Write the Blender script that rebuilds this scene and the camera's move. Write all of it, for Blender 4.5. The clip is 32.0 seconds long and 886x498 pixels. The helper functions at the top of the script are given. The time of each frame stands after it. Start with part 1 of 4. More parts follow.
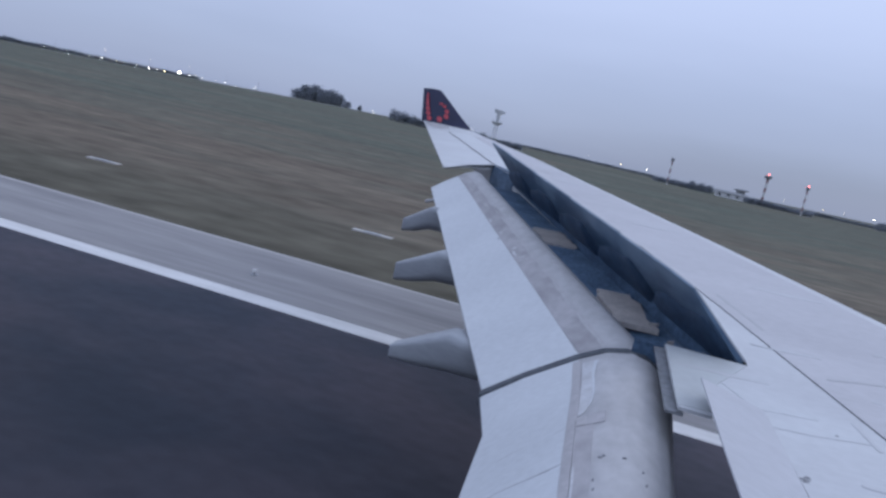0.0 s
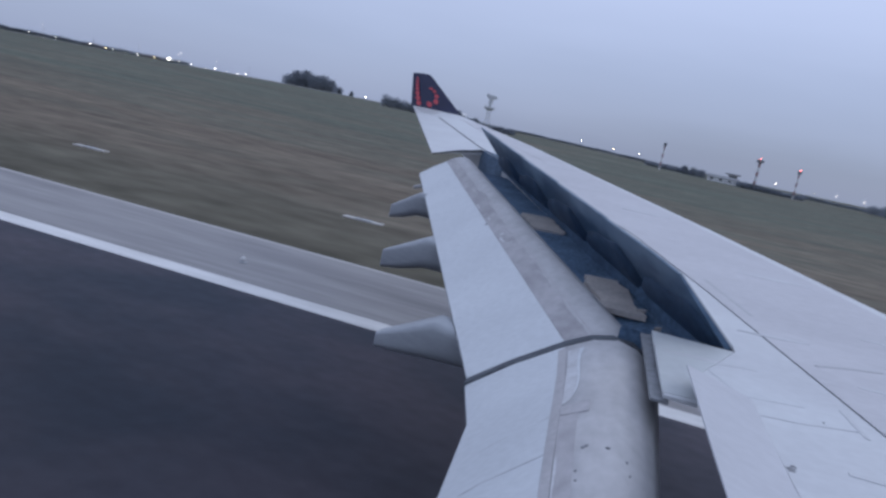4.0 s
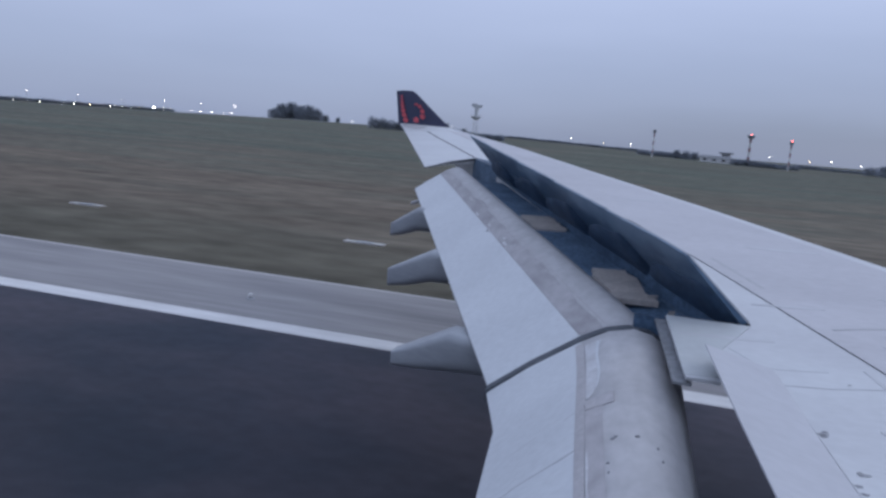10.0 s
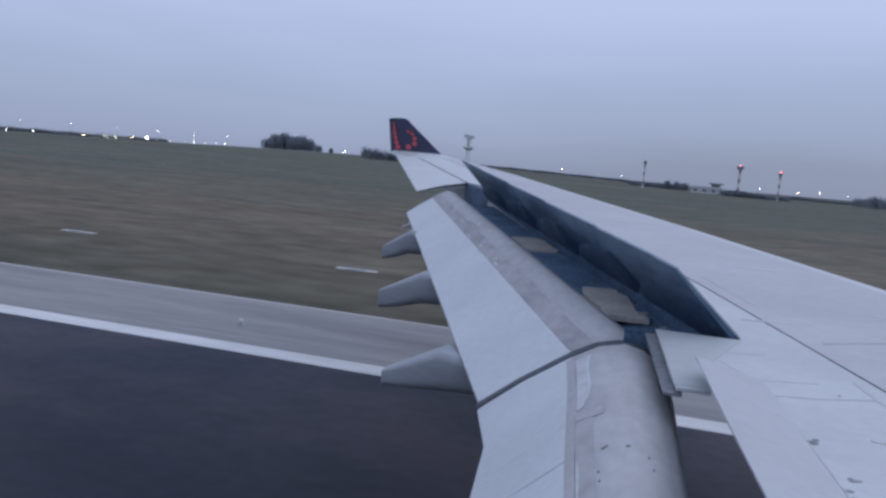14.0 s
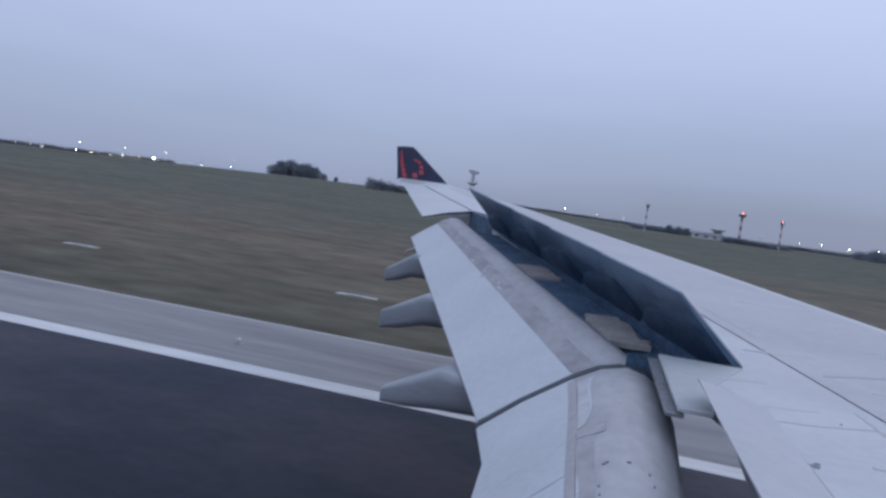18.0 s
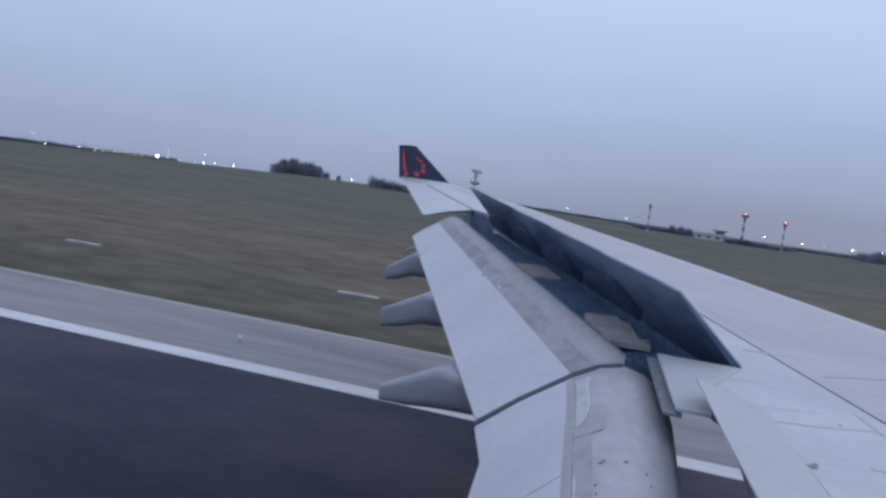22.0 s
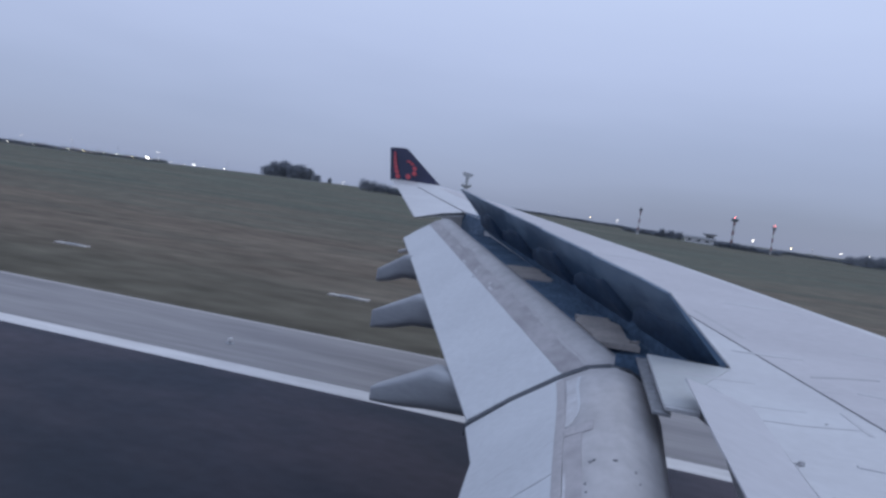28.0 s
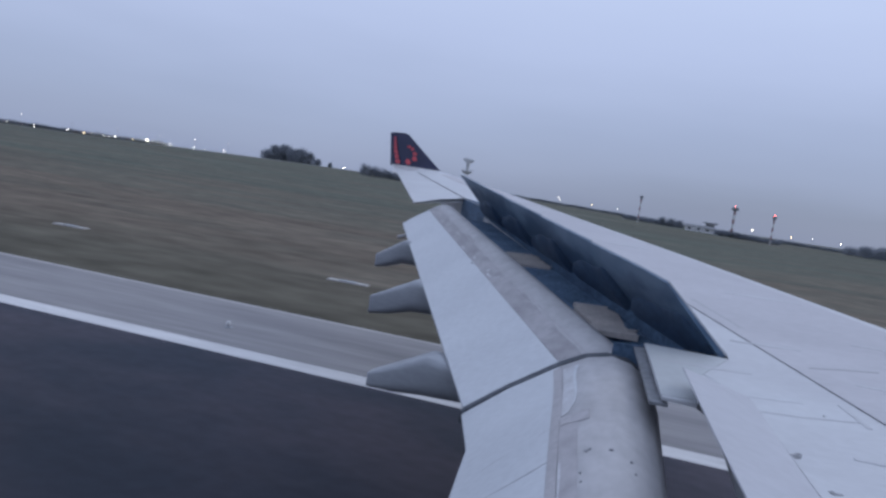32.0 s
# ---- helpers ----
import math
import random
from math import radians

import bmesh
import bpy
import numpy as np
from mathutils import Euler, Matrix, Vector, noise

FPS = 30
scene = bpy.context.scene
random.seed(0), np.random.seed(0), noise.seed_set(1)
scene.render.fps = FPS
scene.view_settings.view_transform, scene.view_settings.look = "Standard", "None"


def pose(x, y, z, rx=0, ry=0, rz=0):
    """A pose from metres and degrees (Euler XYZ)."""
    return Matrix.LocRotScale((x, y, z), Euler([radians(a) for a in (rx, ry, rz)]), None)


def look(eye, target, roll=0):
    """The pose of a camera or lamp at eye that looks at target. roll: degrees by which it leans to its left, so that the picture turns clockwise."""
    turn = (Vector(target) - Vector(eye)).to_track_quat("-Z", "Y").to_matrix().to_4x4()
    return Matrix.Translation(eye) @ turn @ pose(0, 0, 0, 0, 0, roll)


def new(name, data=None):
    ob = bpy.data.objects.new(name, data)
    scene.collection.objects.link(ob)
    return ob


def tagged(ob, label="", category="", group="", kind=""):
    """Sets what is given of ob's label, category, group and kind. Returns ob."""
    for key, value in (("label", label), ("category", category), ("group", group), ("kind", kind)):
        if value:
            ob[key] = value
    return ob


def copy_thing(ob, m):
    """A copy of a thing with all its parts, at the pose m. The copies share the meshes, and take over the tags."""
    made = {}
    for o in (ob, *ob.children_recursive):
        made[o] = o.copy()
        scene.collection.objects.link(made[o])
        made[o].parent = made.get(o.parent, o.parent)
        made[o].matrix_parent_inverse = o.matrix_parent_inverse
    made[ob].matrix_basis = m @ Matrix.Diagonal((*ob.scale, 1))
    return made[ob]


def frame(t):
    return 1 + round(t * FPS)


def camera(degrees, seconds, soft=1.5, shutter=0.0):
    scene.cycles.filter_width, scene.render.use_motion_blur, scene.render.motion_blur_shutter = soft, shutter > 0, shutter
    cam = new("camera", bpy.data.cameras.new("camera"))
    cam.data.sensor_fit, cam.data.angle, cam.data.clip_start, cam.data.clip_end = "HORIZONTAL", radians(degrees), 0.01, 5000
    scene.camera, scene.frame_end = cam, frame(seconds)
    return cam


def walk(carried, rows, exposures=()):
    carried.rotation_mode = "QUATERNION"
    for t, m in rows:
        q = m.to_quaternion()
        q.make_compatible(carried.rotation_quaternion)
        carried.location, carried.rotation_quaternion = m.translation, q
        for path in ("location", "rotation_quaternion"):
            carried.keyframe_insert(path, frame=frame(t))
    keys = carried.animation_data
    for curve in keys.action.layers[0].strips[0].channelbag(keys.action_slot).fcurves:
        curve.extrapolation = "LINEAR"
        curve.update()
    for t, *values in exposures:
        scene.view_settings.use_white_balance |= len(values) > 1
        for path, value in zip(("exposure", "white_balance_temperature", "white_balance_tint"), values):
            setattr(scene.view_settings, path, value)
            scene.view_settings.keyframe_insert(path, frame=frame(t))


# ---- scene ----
FOV = 64.2
cam = camera(FOV, 32.0, soft=2.8)

# seconds, x, y, z, turns about x, y, z
PATH = [
    (0, -0.096, 2.433, 5.889, 80.572, -11.861, 16.864),
    (0.5, -0.082, 2.451, 5.906, 80.573, -12.004, 16.628),
    (1, -0.080, 2.450, 5.881, 79.781, -12.540, 16.620),
    (1.5, -0.077, 2.494, 5.881, 78.396, -12.521, 16.739),
    (2, -0.037, 2.504, 5.821, 78.664, -10.969, 16.491),
    (2.5, -0.047, 2.500, 5.856, 79.288, -11.687, 16.428),
    (4.5, -0.024, 2.607, 5.900, 79.573, -11.573, 16.227),
    (5, -0.009, 2.595, 5.909, 79.139, -11.510, 16.343),
    (5.5, -0.023, 2.589, 5.907, 78.299, -12.083, 16.550),
    (6, -0.016, 2.592, 5.843, 78.128, -10.292, 16.125),
    (6.5, -0.016, 2.602, 5.851, 78.376, -7.112, 15.462),
    (7, -0.018, 2.609, 5.878, 78.939, -5.573, 15.307),
    (7.5, -0.018, 2.597, 5.859, 79.758, -5.290, 15.220),
    (8, -0.042, 2.581, 5.876, 79.750, -5.091, 14.979),
    (8.5, -0.030, 2.590, 5.866, 79.369, -5.026, 15.127),
    (9, -0.016, 2.624, 5.833, 79.860, -4.247, 15.177),
    (9.5, -0.042, 2.592, 5.854, 80.346, -4.964, 15.251),
    (10, -0.042, 2.576, 5.865, 80.791, -4.678, 15.308),
    (10.5, -0.063, 2.501, 5.849, 80.731, -5.632, 15.395),
    (11, -0.059, 2.485, 5.842, 80.666, -5.611, 15.244),
    (11.5, -0.054, 2.498, 5.827, 81.079, -5.655, 15.054),
    (12, -0.047, 2.499, 5.813, 81.578, -5.574, 15.062),
    (12.5, -0.061, 2.455, 5.801, 81.798, -5.445, 15.132),
    (13, -0.037, 2.521, 5.759, 82.312, -5.623, 15.197),
    (13.5, 0.006, 2.548, 5.711, 82.465, -5.617, 14.717),
    (14, -0.003, 2.553, 5.721, 83.284, -4.802, 14.707),
    (14.5, 0.009, 2.508, 5.679, 84.517, -5.333, 14.494),
    (15, 0.007, 2.513, 5.700, 84.525, -5.025, 14.428),
    (15.5, 0.010, 2.497, 5.639, 85.410, -5.041, 14.560),
    (17.5, -0.043, 2.477, 5.539, 86.062, -7.341, 14.893),
    (18, -0.031, 2.471, 5.543, 85.986, -7.505, 14.989),
    (18.5, -0.011, 2.489, 5.561, 85.836, -6.935, 14.979),
    (19, -0.016, 2.487, 5.550, 85.781, -7.223, 14.990),
    (19.5, -0.015, 2.483, 5.541, 85.843, -7.172, 15.102),
    (20, -0.022, 2.474, 5.531, 85.837, -7.446, 15.210),
    (20.5, -0.012, 2.493, 5.526, 85.834, -7.305, 15.208),
    (21, -0.007, 2.518, 5.521, 85.756, -7.928, 15.384),
    (21.5, 0.001, 2.497, 5.549, 85.748, -7.512, 15.177),
    (22, -0.002, 2.492, 5.535, 85.904, -7.777, 15.196),
    (22.5, -0.014, 2.490, 5.515, 86.044, -8.191, 15.180),
    (23, -0.004, 2.490, 5.521, 85.898, -8.500, 15.180),
    (23.5, -0.011, 2.485, 5.523, 85.831, -8.606, 14.945),
    (24, -0.004, 2.510, 5.511, 85.623, -8.582, 14.883),
    (24.5, -0.000, 2.502, 5.517, 85.598, -8.410, 14.714),
    (25, 0.003, 2.508, 5.526, 85.479, -7.863, 14.645),
    (25.5, 0.002, 2.491, 5.499, 85.721, -8.262, 14.639),
    (27.5, -0.001, 2.496, 5.537, 85.955, -7.845, 14.514),
    (28, 0.006, 2.463, 5.517, 86.237, -7.960, 14.476),
    (28.5, 0.006, 2.486, 5.502, 86.147, -8.167, 14.528),
    (29, 0.011, 2.501, 5.532, 85.891, -8.119, 14.657),
    (29.5, 0.009, 2.508, 5.512, 85.880, -8.496, 14.698),
    (30, 0.001, 2.501, 5.515, 85.758, -8.885, 14.668),
    (30.5, 0.003, 2.506, 5.519, 85.573, -8.345, 14.569),
    (31, 0.004, 2.503, 5.508, 85.401, -8.689, 14.553),
    (31.5, 0.008, 2.499, 5.517, 85.279, -8.552, 14.583),
    (32, 0.010, 2.520, 5.521, 85.080, -8.583, 14.511),
]
EXPOSURES = [(0, 0.22), (2, 0.2), (5, 0.12), (8, 0.08), (14, 0.03), (32, 0.03)]
walk(cam, [(t, pose(x, y, z, rx, ry, rz)) for t, x, y, z, rx, ry, rz in PATH], EXPOSURES)

# ---- world and sun: overcast dusk ----
SUN_EL, SUN_AZ = radians(38), radians(60)
world = bpy.data.worlds.new("overcast_sky")
scene.world = world
world.use_nodes = True
wn, wl = world.node_tree.nodes, world.node_tree.links
wn.clear()
w_out = wn.new("ShaderNodeOutputWorld")
w_bg = wn.new("ShaderNodeBackground")
w_sky = wn.new("ShaderNodeTexSky")
w_sky.sky_type = "NISHITA"
w_sky.sun_disc = False
w_sky.sun_elevation, w_sky.sun_rotation = SUN_EL, SUN_AZ
w_dim = wn.new("ShaderNodeVectorMath")
w_dim.operation = "SCALE"
w_dim.inputs["Scale"].default_value = 0.1
w_geo = wn.new("ShaderNodeTexCoord")
w_sep = wn.new("ShaderNodeSeparateXYZ")
w_map = wn.new("ShaderNodeMapping")
w_map.inputs["Scale"].default_value = (1.3, 1.3, 6.0)
w_cloud = wn.new("ShaderNodeTexNoise")
w_cloud.inputs["Scale"].default_value = 1.6
w_cloud.inputs["Detail"].default_value = 4.0
w_add = wn.new("ShaderNodeMath")
w_add.operation = "MULTIPLY_ADD"
w_add.inputs[1].default_value = 0.09
w_ramp = wn.new("ShaderNodeValToRGB")
stops = [(0.0, (0.24, 0.29, 0.43)), (0.05, (0.305, 0.365, 0.54)), (0.12, (0.355, 0.425, 0.625)),
         (0.24, (0.475, 0.56, 0.81)), (0.40, (0.57, 0.67, 0.94)), (1.0, (0.60, 0.70, 0.98))]
while len(w_ramp.color_ramp.elements) < len(stops):
    w_ramp.color_ramp.elements.new(0.5)
for el, (p, c) in zip(w_ramp.color_ramp.elements, stops):
    el.position, el.color = p, (*c, 1)
w_mix = wn.new("ShaderNodeMix")
w_mix.data_type = "RGBA"
w_mix.inputs["Factor"].default_value = 0.93
wl.new(w_geo.outputs["Generated"], w_sep.inputs[0])
wl.new(w_geo.outputs["Generated"], w_map.inputs["Vector"])
wl.new(w_map.outputs[0], w_cloud.inputs["Vector"])
wl.new(w_cloud.outputs["Fac"], w_add.inputs[0])
wl.new(w_sep.outputs["Z"], w_add.inputs[2])
w_east = wn.new("ShaderNodeMapRange")
w_east.inputs["From Min"].default_value, w_east.inputs["From Max"].default_value = -0.45, 0.35
w_east.inputs["To Max"].default_value = 0.085
w_low = wn.new("ShaderNodeMapRange")
w_low.inputs["From Min"].default_value, w_low.inputs["From Max"].default_value = 0.06, 0.30
w_low.inputs["To Min"].default_value, w_low.inputs["To Max"].default_value = 1.0, 0.0
w_bank = wn.new("ShaderNodeMath")
w_bank.operation = "MULTIPLY"
w_less = wn.new("ShaderNodeMath")
w_less.operation = "SUBTRACT"
wl.new(w_sep.outputs["X"], w_east.inputs["Value"])
wl.new(w_sep.outputs["Z"], w_low.inputs["Value"])
wl.new(w_east.outputs[0], w_bank.inputs[0])
wl.new(w_low.outputs[0], w_bank.inputs[1])
wl.new(w_add.outputs[0], w_less.inputs[0])
wl.new(w_bank.outputs[0], w_less.inputs[1])
wl.new(w_less.outputs[0], w_ramp.inputs["Fac"])
wl.new(w_sky.outputs[0], w_dim.inputs[0])
wl.new(w_dim.outputs[0], w_mix.inputs["A"])
wl.new(w_ramp.outputs[0], w_mix.inputs["B"])
wl.new(w_mix.outputs["Result"], w_bg.inputs["Color"])
wl.new(w_bg.outputs[0], w_out.inputs["Surface"])

sun = new("sun", bpy.data.lights.new("sun", "SUN"))
sun.data.energy, sun.data.angle, sun.data.color = 0.5, radians(40), (1.0, 0.99, 0.97)
sun.matrix_world = look((math.sin(SUN_AZ) * 50, math.cos(SUN_AZ) * 50, math.tan(SUN_EL) * 50), (0, 0, 0))


# ---- materials ----
def material(name, base, dark=None, rough=0.5, metal=0.0, stretch=(1, 1, 1), size=1.0, grain=20.0, amount=0.5, fine=0.25, bump=0.0, low=0.35, high=0.7, spec=0.5):
    """A paint, soil or metal with large stains from base to dark, fine grain and relief."""
    m = bpy.data.materials.new(name)
    m.use_nodes = True
    n, l = m.node_tree.nodes, m.node_tree.links
    bsdf = n["Principled BSDF"]
    dark = dark or tuple(c * 0.7 for c in base)
    co = n.new("ShaderNodeTexCoord")
    mp = n.new("ShaderNodeMapping")
    mp.inputs["Scale"].default_value = stretch
    l.new(co.outputs["Object"], mp.inputs["Vector"])
    big = n.new("ShaderNodeTexNoise")
    big.inputs["Scale"].default_value, big.inputs["Detail"].default_value = size, 6.0
    small = n.new("ShaderNodeTexNoise")
    small.inputs["Scale"].default_value, small.inputs["Detail"].default_value = grain, 3.0
    l.new(mp.outputs[0], big.inputs["Vector"])
    l.new(mp.outputs[0], small.inputs["Vector"])
    rng = n.new("ShaderNodeMapRange")
    rng.inputs["From Min"].default_value, rng.inputs["From Max"].default_value = low, high
    rng.inputs["To Max"].default_value = amount
    l.new(big.outputs["Fac"], rng.inputs["Value"])
    mix = n.new("ShaderNodeMix")
    mix.data_type = "RGBA"
    mix.inputs["A"].default_value, mix.inputs["B"].default_value = (*base, 1), (*dark, 1)
    l.new(rng.outputs[0], mix.inputs["Factor"])
    gr = n.new("ShaderNodeMapRange")
    gr.inputs["From Min"].default_value, gr.inputs["From Max"].default_value = 0.3, 0.7
    gr.inputs["To Min"].default_value, gr.inputs["To Max"].default_value = 1 - fine, 1 + fine
    l.new(small.outputs["Fac"], gr.inputs["Value"])
    sc = n.new("ShaderNodeVectorMath")
    sc.operation = "SCALE"
    l.new(mix.outputs["Result"], sc.inputs[0])
    l.new(gr.outputs[0], sc.inputs["Scale"])
    l.new(sc.outputs[0], bsdf.inputs["Base Color"])
    bsdf.inputs["Roughness"].default_value, bsdf.inputs["Metallic"].default_value = rough, metal
    bsdf.inputs["Specular IOR Level"].default_value = spec
    if bump:
        b = n.new("ShaderNodeBump")
        b.inputs["Strength"].default_value, b.inputs["Distance"].default_value = bump, 0.02
        l.new(small.outputs["Fac"], b.inputs["Height"])
        l.new(b.outputs[0], bsdf.inputs["Normal"])
    return m


def glow(name, colour, strength):
    m = bpy.data.materials.new(name)
    m.use_nodes = True
    bsdf = m.node_tree.nodes["Principled BSDF"]
    bsdf.inputs["Base Color"].default_value = (*colour, 1)
    bsdf.inputs["Emission Color"].default_value = (*colour, 1)
    bsdf.inputs["Emission Strength"].default_value = strength
    return m


def glare_across(m, y0, y1, k):
    """Asphalt made paler by the factor k from y0 to y1: window glare put into its colour."""
    n, l = m.node_tree.nodes, m.node_tree.links
    bsdf = n["Principled BSDF"]
    paint = bsdf.inputs["Base Color"].links[0].from_socket
    co = n.new("ShaderNodeTexCoord")
    sp = n.new("ShaderNodeSeparateXYZ")
    no = n.new("ShaderNodeTexNoise")
    no.inputs["Scale"].default_value, no.inputs["Detail"].default_value = 0.12, 3.0
    ad = n.new("ShaderNodeMath")
    ad.operation = "MULTIPLY_ADD"
    ad.inputs[1].default_value = 6.0
    rg = n.new("ShaderNodeMapRange")
    rg.inputs["From Min"].default_value, rg.inputs["From Max"].default_value = y0 + 3, y1 + 3
    rg.inputs["To Min"].default_value, rg.inputs["To Max"].default_value = 1.0, k
    sc = n.new("ShaderNodeVectorMath")
    sc.operation = "SCALE"
    l.new(co.outputs["Object"], sp.inputs[0])
    l.new(co.outputs["Object"], no.inputs["Vector"])
    l.new(no.outputs["Fac"], ad.inputs[0])
    l.new(sp.outputs["Y"], ad.inputs[2])
    l.new(ad.outputs[0], rg.inputs["Value"])
    l.new(paint, sc.inputs[0])
    l.new(rg.outputs[0], sc.inputs["Scale"])
    l.new(sc.outputs[0], bsdf.inputs["Base Color"])


def shaded_grimy_underside():
    """Blue-grey paint with oily grime spread unevenly, and shade painted darker towards the hinge."""
    m = bpy.data.materials.new("oil_and_shade_underside")
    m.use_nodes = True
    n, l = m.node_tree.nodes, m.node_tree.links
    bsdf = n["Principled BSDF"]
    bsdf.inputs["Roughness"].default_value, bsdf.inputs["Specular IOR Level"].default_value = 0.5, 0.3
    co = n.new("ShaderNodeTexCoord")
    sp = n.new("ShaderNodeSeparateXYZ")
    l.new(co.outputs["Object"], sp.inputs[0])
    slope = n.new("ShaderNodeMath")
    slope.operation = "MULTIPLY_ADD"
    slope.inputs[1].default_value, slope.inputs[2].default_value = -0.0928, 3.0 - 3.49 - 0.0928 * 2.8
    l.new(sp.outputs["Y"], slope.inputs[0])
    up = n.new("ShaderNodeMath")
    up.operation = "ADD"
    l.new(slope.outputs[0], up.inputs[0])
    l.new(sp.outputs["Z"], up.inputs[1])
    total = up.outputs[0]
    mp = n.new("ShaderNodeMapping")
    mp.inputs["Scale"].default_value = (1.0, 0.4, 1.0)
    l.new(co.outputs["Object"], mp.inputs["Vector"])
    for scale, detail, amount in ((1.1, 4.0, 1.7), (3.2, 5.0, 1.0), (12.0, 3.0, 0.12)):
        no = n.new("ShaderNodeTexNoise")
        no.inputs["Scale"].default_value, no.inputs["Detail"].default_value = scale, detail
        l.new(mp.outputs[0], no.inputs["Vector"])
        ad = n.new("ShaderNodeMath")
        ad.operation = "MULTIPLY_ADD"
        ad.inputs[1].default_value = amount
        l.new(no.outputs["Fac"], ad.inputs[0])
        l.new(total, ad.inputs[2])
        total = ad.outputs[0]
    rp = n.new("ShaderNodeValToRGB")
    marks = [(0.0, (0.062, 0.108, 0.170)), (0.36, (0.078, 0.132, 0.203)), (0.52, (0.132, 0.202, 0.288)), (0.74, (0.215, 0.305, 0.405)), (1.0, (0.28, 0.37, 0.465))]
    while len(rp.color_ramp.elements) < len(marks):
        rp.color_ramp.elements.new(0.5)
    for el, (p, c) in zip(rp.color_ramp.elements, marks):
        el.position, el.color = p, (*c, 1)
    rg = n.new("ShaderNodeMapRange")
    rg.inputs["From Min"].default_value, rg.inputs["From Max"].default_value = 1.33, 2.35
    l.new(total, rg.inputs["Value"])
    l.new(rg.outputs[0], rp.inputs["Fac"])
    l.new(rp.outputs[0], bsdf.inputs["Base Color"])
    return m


WING = material("white_wing_paint", (0.525, 0.54, 0.555), (0.445, 0.45, 0.47), 0.45, stretch=(0.7, 1.3, 1), size=1.1, grain=14, amount=0.65, fine=0.04, spec=0.4)
FRONT_SKIN = material("dull_front_skin", (0.475, 0.47, 0.49), (0.41, 0.405, 0.425), 0.5, stretch=(0.6, 1.2, 1), size=0.9, grain=12, amount=0.8, fine=0.05, spec=0.35)
SPOILER_TOP = material("white_spoiler_paint", (0.49, 0.505, 0.525), (0.43, 0.44, 0.46), 0.45, stretch=(0.6, 2.5, 1), size=1.2, grain=12, amount=0.6, fine=0.04, spec=0.4)
# white paint darkened to show the shading of the tilted inner spoiler
INNER_TOP = material("tilt_shaded_spoiler_paint", (0.465, 0.472, 0.50), (0.41, 0.415, 0.44), 0.45, stretch=(0.8, 1.4, 1), size=1.2, grain=12, amount=0.7, fine=0.04, spec=0.4)
PLATE = material("pale_green_grey_plate", (0.475, 0.50, 0.505), (0.42, 0.44, 0.45), 0.45, size=1.4, grain=12, amount=0.7, fine=0.04, spec=0.4)
FLAP = material("white_flap_paint", (0.590, 0.612, 0.63), (0.515, 0.535, 0.555), 0.5, stretch=(0.7, 1.6, 1), size=0.8, grain=14, amount=0.6, fine=0.05, spec=0.35)
NOSE = material("grey_flap_nose", (0.472, 0.468, 0.474), (0.36, 0.353, 0.36), 0.75, stretch=(1.3, 0.8, 1.3), size=1.7, grain=8, amount=0.65, fine=0.08, low=0.38, high=0.72, spec=0.3)
SEAL = material("brown_grey_seal", (0.432, 0.418, 0.428), (0.315, 0.303, 0.312), 0.7, stretch=(1.2, 0.9, 1.2), size=2.2, grain=9, amount=0.95, fine=0.09, low=0.36, high=0.66, spec=0.25)
SEAM = material("dark_seam", (0.09, 0.095, 0.11), (0.05, 0.05, 0.06), 0.8, size=3, grain=30, spec=0.2)
RUBBER = material("dark_rubber_seal", (0.10, 0.11, 0.125), (0.05, 0.055, 0.065), 0.75, size=4, grain=40, spec=0.2)
# blue-grey for the bay beam, and for painted shade at the outer end
BAY_BLUE = material("blotched_bay_blue", (0.13, 0.19, 0.27), (0.07, 0.11, 0.165), 0.6, stretch=(1, 0.6, 1), size=2.5, grain=16, amount=1.0, fine=0.25, spec=0.2)
LIP = material("grey_lip_paint", (0.215, 0.225, 0.24), (0.15, 0.158, 0.172), 0.6, size=2, grain=14, amount=0.8, spec=0.3)
# dark navy, blotched, for the rear spar wall and the rib
SPAR = material("dark_navy_bay_wall", (0.07, 0.115, 0.18), (0.042, 0.07, 0.115), 0.75, size=2, grain=18, amount=1.0, fine=0.3, spec=0.15)
UNDER = shaded_grimy_underside()
# navy that carries the shade of the recess at the spoiler hinge
RECESS_SHADE = material("navy_recess_shade", (0.050, 0.086, 0.142), (0.032, 0.057, 0.098), 0.6, stretch=(1, 0.5, 1), size=2.2, grain=14, amount=1.0, fine=0.2, spec=0.2)
# blotched navy of the bay floor
CAVITY = material("dark_bay_navy", (0.125, 0.195, 0.285), (0.075, 0.122, 0.19), 0.8, size=2, grain=18, amount=1.0, fine=0.3, spec=0.15)
BEIGE = material("beige_bay_panel", (0.50, 0.46, 0.43), (0.35, 0.325, 0.31), 0.7, size=2.5, grain=20, amount=0.9, fine=0.15, spec=0.25)
FAIRING = material("grey_fairing_paint", (0.335, 0.355, 0.38), (0.235, 0.25, 0.27), 0.4, stretch=(0.6, 2, 2), size=1.2, grain=12, amount=0.7, fine=0.06, spec=0.4)
NAVY = material("navy_winglet_paint", (0.022, 0.026, 0.065), (0.015, 0.018, 0.045), 0.4, size=1.5, grain=20, amount=0.6, fine=0.08, spec=0.35)
RED = material("red_dot_paint", (0.52, 0.065, 0.085), (0.42, 0.055, 0.07), 0.45, size=3, grain=20, amount=0.4, fine=0.06)
PALE = material("pale_worn_paint", (0.55, 0.555, 0.57), (0.42, 0.415, 0.42), 0.5, size=5, grain=25, amount=0.8, fine=0.1)
